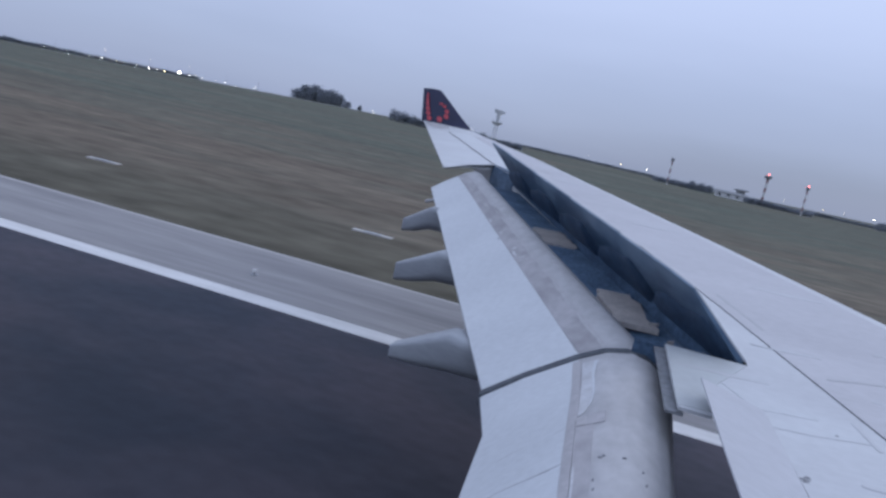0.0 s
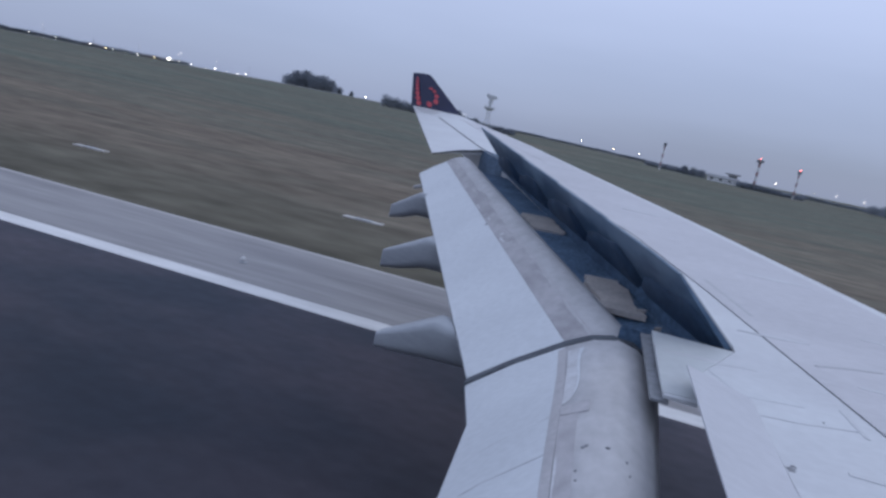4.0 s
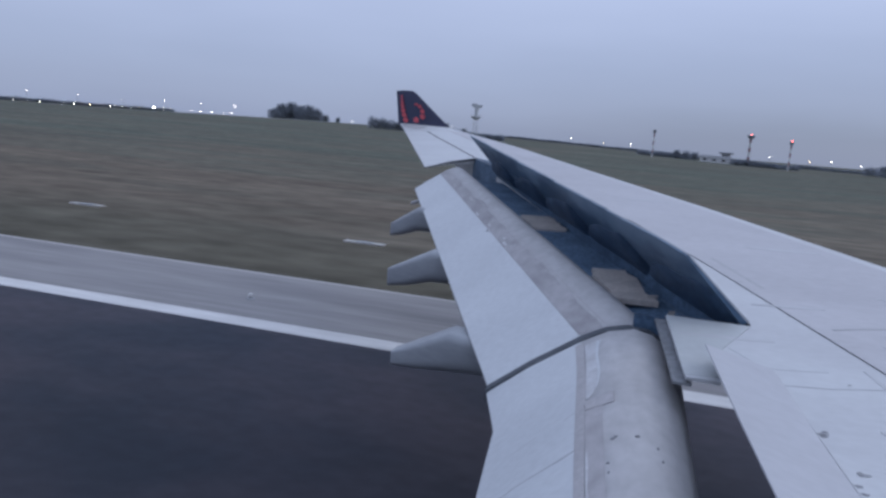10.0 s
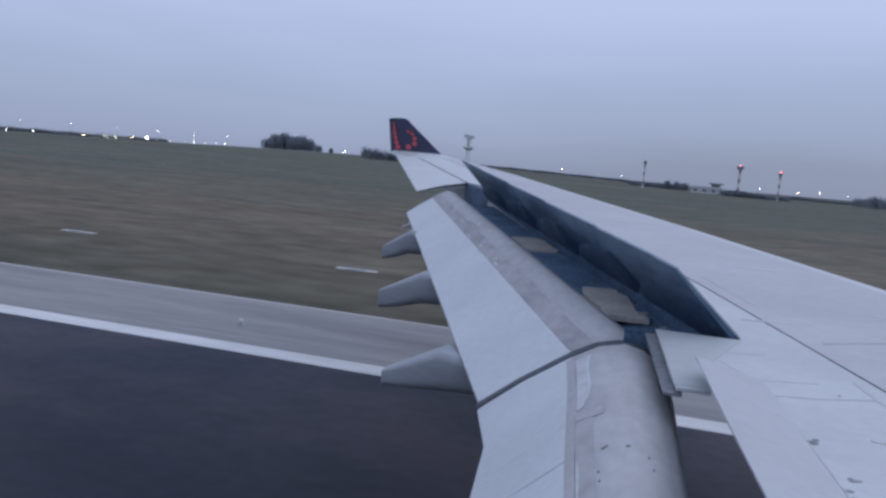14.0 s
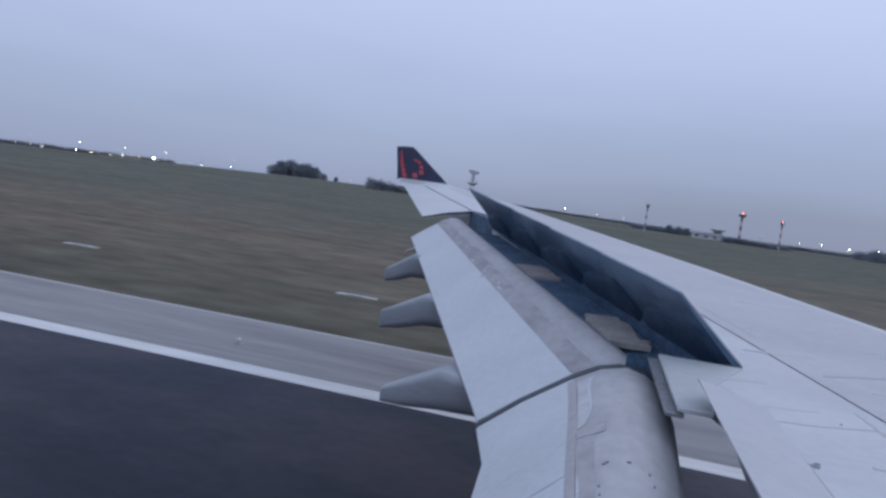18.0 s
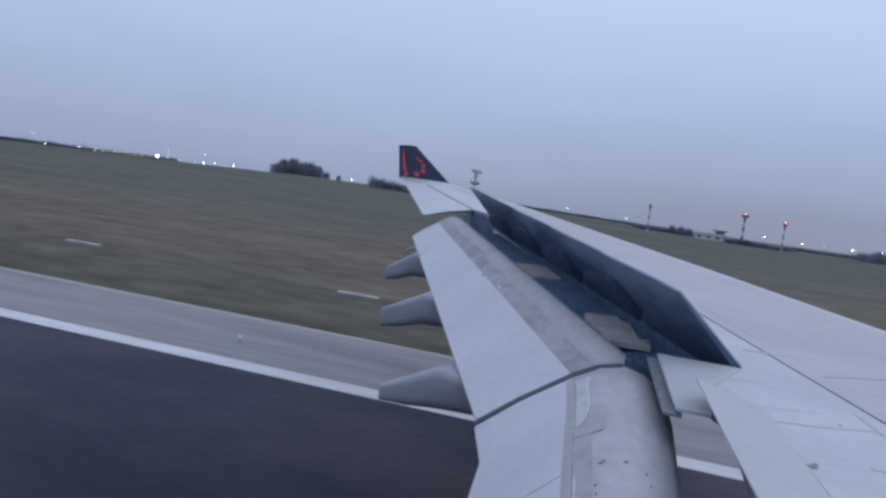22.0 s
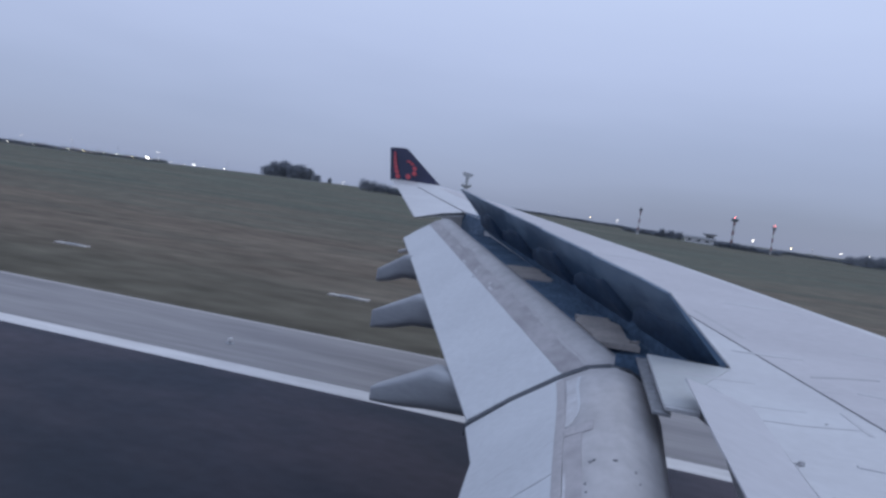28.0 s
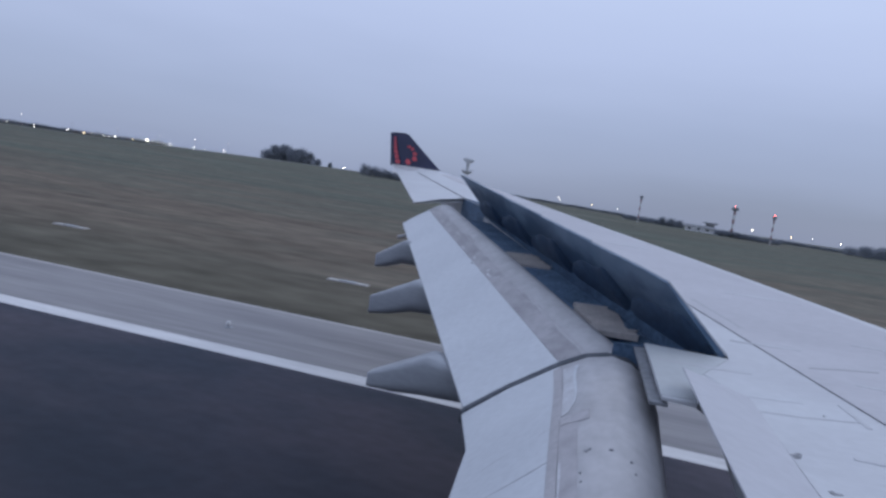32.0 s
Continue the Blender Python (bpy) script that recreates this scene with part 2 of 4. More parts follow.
SCUFFED_WHITE = material("scuffed_white_paint", (0.40, 0.405, 0.42), (0.33, 0.335, 0.35), 0.5, stretch=(1, 3, 1), size=4, grain=20, amount=0.8, fine=0.08)
GRIME = material("faint_wing_grime", (0.49, 0.50, 0.515), (0.45, 0.455, 0.475), 0.5, stretch=(0.5, 3, 1), size=3, grain=15, amount=0.9, fine=0.06)
WORN = material("worn_seal_paint", (0.43, 0.415, 0.42), (0.37, 0.355, 0.365), 0.6, size=4, grain=20, amount=0.8, fine=0.08)
STAIN = material("oily_stain", (0.29, 0.295, 0.31), (0.20, 0.205, 0.22), 0.7, size=6, grain=30, amount=0.8, spec=0.2)
# purple and blue blotches stand in for window reflections over the runway
ASPHALT = material("dark_runway_asphalt", (0.056, 0.052, 0.064), (0.029, 0.034, 0.046), 0.9, stretch=(0.26, 0.36, 1), size=0.55, grain=9, amount=1.0, fine=0.10, low=0.40, high=0.62, spec=0.2)
SHOULDER = material("grey_shoulder_asphalt", (0.298, 0.293, 0.298), (0.205, 0.202, 0.212), 0.9, stretch=(0.07, 0.6, 1), size=1.1, grain=6, amount=0.95, fine=0.09, spec=0.2)
# glare painted in: asphalt colour lightens towards the edge line
glare_across(ASPHALT, 12, 20, 1.4)
MARKING = material("white_runway_paint", (0.66, 0.66, 0.66), (0.50, 0.50, 0.50), 0.7, stretch=(0.3, 3, 1), size=1.5, grain=12, amount=0.8, fine=0.08)
PALE_EDGE = material("pale_edge_asphalt", (0.44, 0.435, 0.43), (0.34, 0.335, 0.335), 0.9, stretch=(0.2, 2, 1), size=1.0, grain=8, amount=0.9, fine=0.1, spec=0.2)
CONCRETE = material("pale_concrete", (0.46, 0.45, 0.43), (0.33, 0.32, 0.30), 0.9, size=1.5, grain=14, amount=0.8, fine=0.1)
# twig colour paled and blued to stand for haze over the far trees
LEAF = material("haze_paled_twigs", (0.285, 0.315, 0.36), (0.20, 0.225, 0.26), 0.9, size=0.3, grain=1.5, amount=1.0, fine=0.3, spec=0.1)


def let_light_through(m, share):
    """Thin leaves and twigs pass part of the light on to their far side."""
    n, l = m.node_tree.nodes, m.node_tree.links
    bsdf, out = n["Principled BSDF"], n["Material Output"]
    thin = n.new("ShaderNodeBsdfTranslucent")
    mix = n.new("ShaderNodeMixShader")
    mix.inputs["Fac"].default_value = share
    l.new(bsdf.inputs["Base Color"].links[0].from_socket, thin.inputs["Color"])
    l.new(bsdf.outputs[0], mix.inputs[1])
    l.new(thin.outputs[0], mix.inputs[2])
    l.new(mix.outputs[0], out.inputs["Surface"])


let_light_through(LEAF, 0.5)
BARK = material("dark_bark", (0.07, 0.06, 0.05), (0.04, 0.035, 0.03), 0.95, size=3, grain=20, spec=0.1)
STEEL = material("galvanised_steel", (0.30, 0.315, 0.33), (0.23, 0.24, 0.255), 0.6, metal=0.1, size=1, grain=10)
# tower colour lightened to carry the haze of its distance
HAZED_STEEL = material("haze_paled_tower", (0.52, 0.535, 0.55), (0.43, 0.44, 0.455), 0.6, size=1, grain=8)
WHITE_CLAD = material("white_cladding", (0.62, 0.62, 0.62), (0.50, 0.50, 0.50), 0.7, stretch=(1, 1, 0.3), size=0.5, grain=4)
ROOF = material("dark_roof_sheet", (0.20, 0.21, 0.225), (0.15, 0.16, 0.17), 0.7, size=0.5, grain=4)
# red washed out towards grey, with distance haze mixed into the colour
RED_BAND = material("hazed_red_mast_paint", (0.30, 0.19, 0.19), (0.24, 0.15, 0.15), 0.6, size=1, grain=8)
WARM_LIGHT = glow("warm_lamp_glow", (1.0, 0.72, 0.38), 14)
COOL_LIGHT = glow("white_lamp_glow", (1.0, 0.96, 0.86), 16)
BEACON = glow("red_beacon_glow", (1.0, 0.16, 0.14), 7)
PLOUGHED = material("brown_ploughed_soil", (0.27, 0.20, 0.15), (0.20, 0.15, 0.115), 0.95, stretch=(0.02, 0.08, 1), size=0.6, grain=3, amount=0.9, fine=0.12, spec=0.05)
TRACK = material("pale_farm_track", (0.36, 0.31, 0.26), (0.27, 0.23, 0.19), 0.95, stretch=(0.1, 0.1, 1), size=0.5, grain=4, spec=0.05)
GRAVEL = material("grey_gravel_apron", (0.22, 0.215, 0.215), (0.15, 0.148, 0.15), 0.95, size=0.15, grain=3, amount=0.9, fine=0.12, spec=0.1)
BRICK = material("red_brown_brick", (0.24, 0.15, 0.12), (0.18, 0.115, 0.095), 0.9, size=0.3, grain=6)
RENDERED = material("cream_house_render", (0.50, 0.46, 0.40), (0.41, 0.375, 0.33), 0.9, size=0.3, grain=6)
SIGN_RED = material("red_hut_paint", (0.42, 0.07, 0.055), (0.34, 0.06, 0.05), 0.6, size=1, grain=10)
SODIUM = glow("orange_lamp_glow", (1.0, 0.50, 0.14), 18)
WINDOW = material("dark_window_glass", (0.03, 0.035, 0.045), rough=0.15, size=1, grain=5)


def grass_material():
    """Mown grass: brown near the pavement, greener far out, in long streaks with fine grain."""
    m = bpy.data.materials.new("mown_dusk_grass")
    m.use_nodes = True
    n, l = m.node_tree.nodes, m.node_tree.links
    bsdf = n["Principled BSDF"]
    bsdf.inputs["Roughness"].default_value = 0.95
    bsdf.inputs["Specular IOR Level"].default_value = 0.05
    co = n.new("ShaderNodeTexCoord")

    def noisy(scale, detail, lo, hi):
        mp = n.new("ShaderNodeMapping")
        mp.inputs["Scale"].default_value = scale
        no = n.new("ShaderNodeTexNoise")
        no.inputs["Scale"].default_value, no.inputs["Detail"].default_value = 1.0, detail
        rg = n.new("ShaderNodeMapRange")
        rg.inputs["From Min"].default_value, rg.inputs["From Max"].default_value = 0.3, 0.7
        rg.inputs["To Min"].default_value, rg.inputs["To Max"].default_value = lo, hi
        l.new(co.outputs["Object"], mp.inputs["Vector"])
        l.new(mp.outputs[0], no.inputs["Vector"])
        l.new(no.outputs["Fac"], rg.inputs["Value"])
        return rg.outputs[0]

    sp = n.new("ShaderNodeSeparateXYZ")
    l.new(co.outputs["Object"], sp.inputs[0])
    far = n.new("ShaderNodeMapRange")
    far.inputs["From Min"].default_value, far.inputs["From Max"].default_value = 38, 150
    far.inputs["To Min"].default_value, far.inputs["To Max"].default_value = 0.0, 0.75
    l.new(sp.outputs["Y"], far.inputs["Value"])
    ad = n.new("ShaderNodeMath")
    ad.operation, ad.use_clamp = "ADD", True
    l.new(far.outputs[0], ad.inputs[0])
    blot = n.new("ShaderNodeMath")
    blot.operation = "ADD"
    l.new(noisy((0.006, 0.045, 1), 6, -0.30, 0.30), blot.inputs[0])
    l.new(noisy((0.035, 0.11, 1), 5, -0.35, 0.35), blot.inputs[1])
    l.new(blot.outputs[0], ad.inputs[1])
    mix = n.new("ShaderNodeMix")
    mix.data_type = "RGBA"
    mix.inputs["A"].default_value, mix.inputs["B"].default_value = (0.150, 0.127, 0.101, 1), (0.104, 0.117, 0.096, 1)
    l.new(ad.outputs[0], mix.inputs["Factor"])
    near = n.new("ShaderNodeMapRange")
    near.inputs["From Min"].default_value, near.inputs["From Max"].default_value = 29, 44
    near.inputs["To Min"].default_value, near.inputs["To Max"].default_value = 0.85, 0.0
    wavy = n.new("ShaderNodeMath")
    wavy.operation = "ADD"
    l.new(noisy((0.02, 0.05, 1), 5, -9, 9), wavy.inputs[0])
    l.new(sp.outputs["Y"], wavy.inputs[1])
    l.new(wavy.outputs[0], near.inputs["Value"])
    lush = n.new("ShaderNodeMix")
    lush.data_type = "RGBA"
    lush.inputs["B"].default_value = (0.108, 0.103, 0.081, 1)
    l.new(near.outputs[0], lush.inputs["Factor"])
    l.new(mix.outputs["Result"], lush.inputs["A"])
    value = lush.outputs["Result"]
    for scale, detail, lo, hi in (((0.03, 0.55, 1), 8, 0.94, 1.06), ((0.12, 0.32, 1), 7, 0.86, 1.14), ((0.35, 0.6, 1), 6, 0.78, 1.22), ((0.02, 0.12, 1), 4, 0.84, 1.12), ((0.004, 0.02, 1), 3, 0.88, 1.12)):
        sc = n.new("ShaderNodeVectorMath")
        sc.operation = "SCALE"
        l.new(value, sc.inputs[0])
        l.new(noisy(scale, detail, lo, hi), sc.inputs["Scale"])
        value = sc.outputs[0]
    l.new(value, bsdf.inputs["Base Color"])
    return m


GRASS = grass_material()


# ---- building helpers ----
def root_of(ob):
    while ob.parent:
        ob = ob.parent
    return ob


def finish(name, bm, mat, smooth=False):
    bmesh.ops.recalc_face_normals(bm, faces=bm.faces)
    me = bpy.data.meshes.new(name)
    for f in bm.faces:
        f.smooth = True
    bm.to_mesh(me)
    bm.free()
    me.set_sharp_from_angle(angle=radians(60 if smooth else 28))
    me.materials.append(mat)
    return me


def thing(name, loc, label, category, group="", kind=""):
    ob = new(name)
    ob.location = loc
    return tagged(ob, label, category, group, kind)


def part(name, bm, mat, parent, label="", smooth=False):
    """One mesh under a thing or part; the bmesh is given in world places."""
    base = root_of(parent).location
    bm.transform(Matrix.Translation(-base))
    ob = new(name, finish(name, bm, mat, smooth))
    ob.parent = parent
    return tagged(ob, label)


def piece(name, bm, mat, label, category, kind="", group="", smooth=False):
    return tagged(new(name, finish(name, bm, mat, smooth)), label, category, group, kind)


def loft(sections, bm=None, caps=True):
    """Closed rings of equal length, joined one to the next."""
    bm = bm or bmesh.new()
    rings = [[bm.verts.new(p) for p in s] for s in sections]
    k = len(rings[0])
    for a, b in zip(rings, rings[1:]):
        for i in range(k):
            bm.faces.new((a[i], a[(i + 1) % k], b[(i + 1) % k], b[i]))
    if caps:
        bm.faces.new(rings[0])
        bm.faces.new(list(reversed(rings[-1])))
    return bm


def box(lo, hi, bm=None):
    (x0, y0, z0), (x1, y1, z1) = lo, hi
    return loft([[(x0, y0, z), (x1, y0, z), (x1, y1, z), (x0, y1, z)] for z in (z0, z1)], bm)


def tube(a, b, r0, r1, n=8, bm=None):
    a, b = Vector(a), Vector(b)
    q = (b - a).to_track_quat("Z", "Y")
    ring = lambda c, r: [c + q @ Vector((r * math.cos(i * math.tau / n), r * math.sin(i * math.tau / n), 0)) for i in range(n)]
    return loft([ring(a, r0), ring(b, r1)], bm)


def ribbon(points, width, up=0.004, thick=0.006, bm=None):
    """A thin raised strip along a line of points, lying on the wing."""
    bm = bm or bmesh.new()
    secs = []
    for i, p in enumerate(points):
        p = Vector(p)
        d = Vector(points[min(i + 1, len(points) - 1)]) - Vector(points[max(i - 1, 0)])
        s = d.cross(Vector((0, -0.09, 1))).normalized() * width / 2
        lift, n = Vector((0, 0, up)), Vector((0, 0, thick))
        secs.append([p + s + lift, p - s + lift, p - s + lift - n, p + s + lift - n])
    return loft(secs, bm)


def lerp(table, y):
    for (y0, v0), (y1, v1) in zip(table, table[1:]):
        if y <= y1:
            return v0 + (v1 - v0) * (y - y0) / (y1 - y0)
    return table[-1][1]


# ---- ground ----
def rise(x, y):
    """Height of the land: flat round the runway, a low swell far out."""
    d = math.hypot(x, y - 2.5)
    az = math.degrees(math.atan2(x, y - 2.5))
    s = min(max((d - 130) / 520, 0), 1)
    s = s * s * (3 - 2 * s) * min(max((y - 60) / 120, 0), 1)
    return s * (3.0 + 6.0 * math.exp(-((az + 20) / 20) ** 2))


bm = bmesh.new()
dists = [20, 60, 100, 130, 160, 200, 250, 300, 360, 420, 480, 540, 600, 660, 800, 1000, 1500, 2400, 4200]
steps = 360
middle = bm.verts.new((0, 2.5, 0))
rings = []
for d in dists:
    ring = []
    for i in range(steps):
        a = i * math.tau / steps
        x, y = d * math.sin(a), 2.5 + d * math.cos(a)
        ring.append(bm.verts.new((x, y, rise(x, y))))
    rings.append(ring)
for i in range(steps):
    j = (i + 1) % steps
    bm.faces.new((middle, rings[0][i], rings[0][j]))
    for a, b in zip(rings, rings[1:]):
        bm.faces.new((a[i], b[i], b[j], a[j]))
piece("ground", bm, GRASS, "brown-green mown airfield grass at dusk", "grass", "structure", smooth=True)
END = 2200
SKEW = Matrix.Translation((-14, 20.5, 0)) @ Matrix.Rotation(radians(-0.8), 4, "Z") @ Matrix.Translation((14, -20.5, 0))


def paved(y0, y1, z):
    bm = box((-END, y0, -0.2), (END, y1, z))
    bm.transform(SKEW)
    return bm


piece("runway", paved(-22.0, 20.08, 0.03), ASPHALT, "dark worn runway asphalt with rubber streaks, glare painted towards its edge", "runway", "structure")
piece("runway_edge_line", paved(20.08, 20.90, 0.034), MARKING, "white painted runway edge line", "marking", "structure")
piece("shoulder_edge_strip", paved(26.52, 26.78, 0.03), PALE_EDGE, "pale strip along the shoulder edge", "pavement", "structure")
piece("runway_shoulder", paved(20.90, 26.52, 0.026), SHOULDER, "light grey asphalt shoulder beside the runway", "pavement", "structure")

# ---- the wing ----
def zp(y):
    return 3.49 + 0.0928 * y


CREST = [(2.8, 8.35), (12.3, 3.14), (16.2, 0.91), (20.2, -1.55), (23.7, -3.65), (28.9, -7.25)]
HINGE = [(2.8, 1.75), (8.2, 1.18), (9.6, 1.15), (18.9, -3.14), (20.1, -3.95), (26.25, -7.09), (28.9, -8.45)]
FRONT = [(2.8, 1.9), (12.3, 1.35), (28.9, 0.42)]


def tail(y):
    return -4.43 - 0.403 * (y - 17.59)


def on_wing(x, y, up=0.0):
    return (x, y, zp(y) + up)


wing = thing("aircraft_wing", (1.0, 2.8, 3.0), "white airliner wing with raised spoilers and lowered flaps", "wing")


def wing_ring(y):
    h, c, k, z = lerp(HINGE, y), lerp(CREST, y), lerp(FRONT, y), zp(y)
    b = 0.30 + 0.25 * k
    return [(h, y, z), (h + (c - h) * 0.5, y, z), (c, y, z), (c + 0.35 * k, y, z - 0.05 * k), (c + 0.7 * k, y, z - 0.17 * k),
            (c + 0.93 * k, y, z - 0.34 * k), (c + k, y, z - 0.48 * k), (c + 0.85 * k, y, z - 0.62 * k), (c, y, z - 0.8 * k), (h, y, z - b)]


ys = [2.8, 5, 7, 8.2, 9.6, 11, 12.3, 14, 16.2, 18, 18.9, 20.1, 22, 23.7, 26.25, 28.0, 28.9]
part("wing_box", loft([wing_ring(y) for y in ys]), WING, wing, "white painted wing skin", smooth=False)

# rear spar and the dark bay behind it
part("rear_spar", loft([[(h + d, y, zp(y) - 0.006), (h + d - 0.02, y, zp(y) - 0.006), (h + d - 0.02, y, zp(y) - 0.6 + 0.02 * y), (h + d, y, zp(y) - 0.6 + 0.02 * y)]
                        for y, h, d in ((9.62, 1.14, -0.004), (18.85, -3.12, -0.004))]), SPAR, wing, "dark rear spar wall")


def flap_top(y, k):
    """A point of the outer flap's section, k from the tail (0) to the nose (7)."""
    inner = [(-1.27, 3.30), (-0.86, 3.61), (-0.36, 3.965), (-0.18, 4.065), (0.02, 4.135), (0.23, 4.155), (0.42, 4.08), (0.53, 3.90)]
    outer = [(-4.88, 4.58), (-4.58, 4.80), (-4.30, 4.98), (-4.16, 5.08), (-4.02, 5.14), (-3.90, 5.165), (-3.77, 5.13), (-3.68, 5.03)]
    f = (y - 9.65) / 8.55
    return (inner[k][0] + (outer[k][0] - inner[k][0]) * f, y, inner[k][1] + (outer[k][1] - inner[k][1]) * f)


def down(p, d):
    return (p[0], p[1], p[2] - d)


fys = [9.65, 11, 12.5, 14, 15.5, 17, 18.2]
outer_flap = part("outer_flap", loft([[flap_top(y, 0), flap_top(y, 1), flap_top(y, 2), down(flap_top(y, 2), 0.24), down(flap_top(y, 1), 0.14), down(flap_top(y, 0), 0.03)] for y in fys]),
                  FLAP, wing, "white lowered outer flap")
part("flap_nose", loft([[flap_top(y, k) for k in range(2, 8)] + [down(flap_top(y, 6), 0.3), down(flap_top(y, 2), 0.25)] for y in fys]), NOSE, outer_flap, "grey worn flap nose", smooth=True)


def along(fn, y, u):
    """A point of a flap's upper side: u runs over the numbered points of its section."""
    k = min(max(int(u), 0), 6)
    a, c = Vector(fn(y, k)), Vector(fn(y, k + 1))
    return a + (c - a) * (u - k)


def strip_on(fn, y0, y1, u0, u1, ny=8, nu=4, lift=0.006, ragged=0.0):
    """A thin strip laid over a flap, following its curve."""
    secs = []
    for i in range(ny + 1):
        y = y0 + (y1 - y0) * i / ny
        r = ragged * math.sin(i * 2.3 + y0 * 7) * (0 < i)
        us = [u0 + (u1 + r - u0) * j / nu for j in range(nu + 1)]
        top = [along(fn, y, u) + Vector((0.001, 0, lift)) for u in us]
        low = [along(fn, y, u) - Vector((0, 0, 0.01)) for u in reversed(us)]
        secs.append(top + low)
    return loft(secs)


def blob_on(fn, y, u, ry, ru, seed, n=14):
    """An uneven flat spot on a flap, ry metres along the span and ru along the section."""
    rng = random.Random(seed)
    bm = bmesh.new()
    rim = []
    for i in range(n):
        a, r = i * math.tau / n, rng.uniform(0.4, 1.0)
        rim.append((y + ry * r * math.sin(a), u + ru * r * math.cos(a)))
    return loft([[along(fn, yy, uu) + Vector((0, 0, d)) for yy, uu in rim] for d in (0.009, -0.005)], bm)


part("seal_strip", strip_on(flap_top, 9.7, 18.15, 2.0, 3.18, 40, 4, 0.006, 0.10), SEAL, outer_flap, "brown-grey weathered seal strip")
part("seam_line", strip_on(flap_top, 9.7, 18.15, 1.985, 2.005, 14, 1, 0.008), SEAL, outer_flap, "thin dark line")
part("seam_line", strip_on(flap_top, 9.7, 18.15, 3.40, 3.44, 14, 1, 0.004), WORN, outer_flap, "fine line along the flap nose")
for y, u, a, c, k in ((12.75, 2.2, 0.16, 0.16, 1), (13.15, 3.1, 0.05, 0.22, 3), (12.4, 2.75, 0.03, 0.3, 5), (16.8, 2.4, 0.3, 0.12, 4), (12.95, 2.45, 0.05, 0.2, 6), (13.3, 2.6, 0.16, 0.2, 7),
                      (13.75, 2.3, 0.10, 0.10, 8), (14.5, 2.12, 0.18, 0.08, 9), (15.4, 2.7, 0.25, 0.2, 10), (17.4, 2.8, 0.3, 0.3, 11), (12.55, 2.55, 0.02, 0.35, 12), (17.8, 2.2, 0.2, 0.2, 13)):
    part("paint_scrape", blob_on(flap_top, y, u, a, c, k), PALE if k in (1, 6, 8, 9, 12) else WORN, outer_flap, "pale scraped paint")
for y, u, a, c, k in ((13.55, 1.93, 0.05, 0.04, 21), (14.3, 2.9, 0.35, 0.25, 22), (15.9, 2.95, 0.4, 0.3, 23), (16.9, 3.1, 0.35, 0.25, 24), (11.6, 3.2, 0.3, 0.12, 25), (14.9, 3.4, 0.4, 0.2, 26)):
    part("grime_patch", blob_on(flap_top, y, u, a, c, k, 18), STAIN if k == 21 else SEAL, outer_flap, "soft grey grime on the flap")
part("nose_joint", strip_on(flap_top, 12.2, 12.215, 2.05, 5.2, 1, 6, 0.004), WORN, outer_flap, "fine joint across the flap nose")

INNER = [(9.5, (-1.25, 3.28), (-0.36, 3.965), (0.49, 4.15)), (8.7, (-1.01, 3.22), (-0.28, 3.92), (0.525, 4.12)), (7.6, (-0.93, 3.07), (-0.20, 3.83), (0.545, 3.98)),
         (6.75, (-0.93, 2.98), (-0.12, 3.72), (0.57, 3.87)), (3.0, (-0.93, 2.60), (0.20, 3.36), (0.92, 3.52))]


def inner_top(y, k):
    tables = [[(r[0], r[j][i]) for r in reversed(INNER)] for j in (1, 2, 3) for i in (0, 1)]
    tx, tz, gx, gz, nx, nz = (lerp(t, y) for t in tables)
    u = (0, 0.45, 1, 1.28, 1.54, 1.74, 1.89, 1.98)[k]
    if u <= 1:
        return (tx + (gx - tx) * u, y, tz + (gz - tz) * u + 0.03 * math.sin(math.pi * u))
    v = u - 1
    w = min(v / 0.75, 1)
    x = gx + (nx + 0.06 - gx) * v
    z = gz + (nz - gz) * (1 - (1 - w) ** 2) + 0.035 * math.sin(math.pi * w) - 0.25 * max(0, (v - 0.50) / 0.50) ** 3
    return (x, y, z)


iys = [9.5, 9.1, 8.7, 8.15, 7.6, 7.2, 6.75, 6, 5, 3.0]
inner_flap = part("inner_flap", loft([[inner_top(y, 0), inner_top(y, 1), inner_top(y, 2), down(inner_top(y, 2), 0.26), down(inner_top(y, 1), 0.16), down(inner_top(y, 0), 0.03)] for y in iys]),
                  FLAP, wing, "white lowered inner flap")
part("flap_nose", loft([[inner_top(y, k) for k in range(2, 8)] + [down(inner_top(y, 6), 0.34), down(inner_top(y, 2), 0.27)] for y in iys]), NOSE, inner_flap, "grey worn flap nose", smooth=True)
part("seal_strip", strip_on(inner_top, 7.86, 3.2, 2.12, 2.66, 14), SEAL, inner_flap, "brown-grey weathered seal strip")
part("edge_strip", strip_on(inner_top, 9.4, 3.2, 1.90, 2.09, 20, 2), WORN, inner_flap, "grey sealant line")
part("edge_line", strip_on(inner_top, 9.35, 7.95, 2.09, 2.13, 8, 1), SEAL, inner_flap, "thin dark line beside the sealant")


def curved_patch(rows, lift):
    """A patch on the inner flap with a curved edge; rows: span, start and end on the section."""
    secs = []
    for y, ua, ub in rows:
        us = [ua + (ub - ua) * j / 3 for j in range(4)]
        secs.append([along(inner_top, y, u) + Vector((0.001, 0, lift)) for u in us] + [along(inner_top, y, u) - Vector((0, 0, 0.01)) for u in reversed(us)])
    return loft(secs)


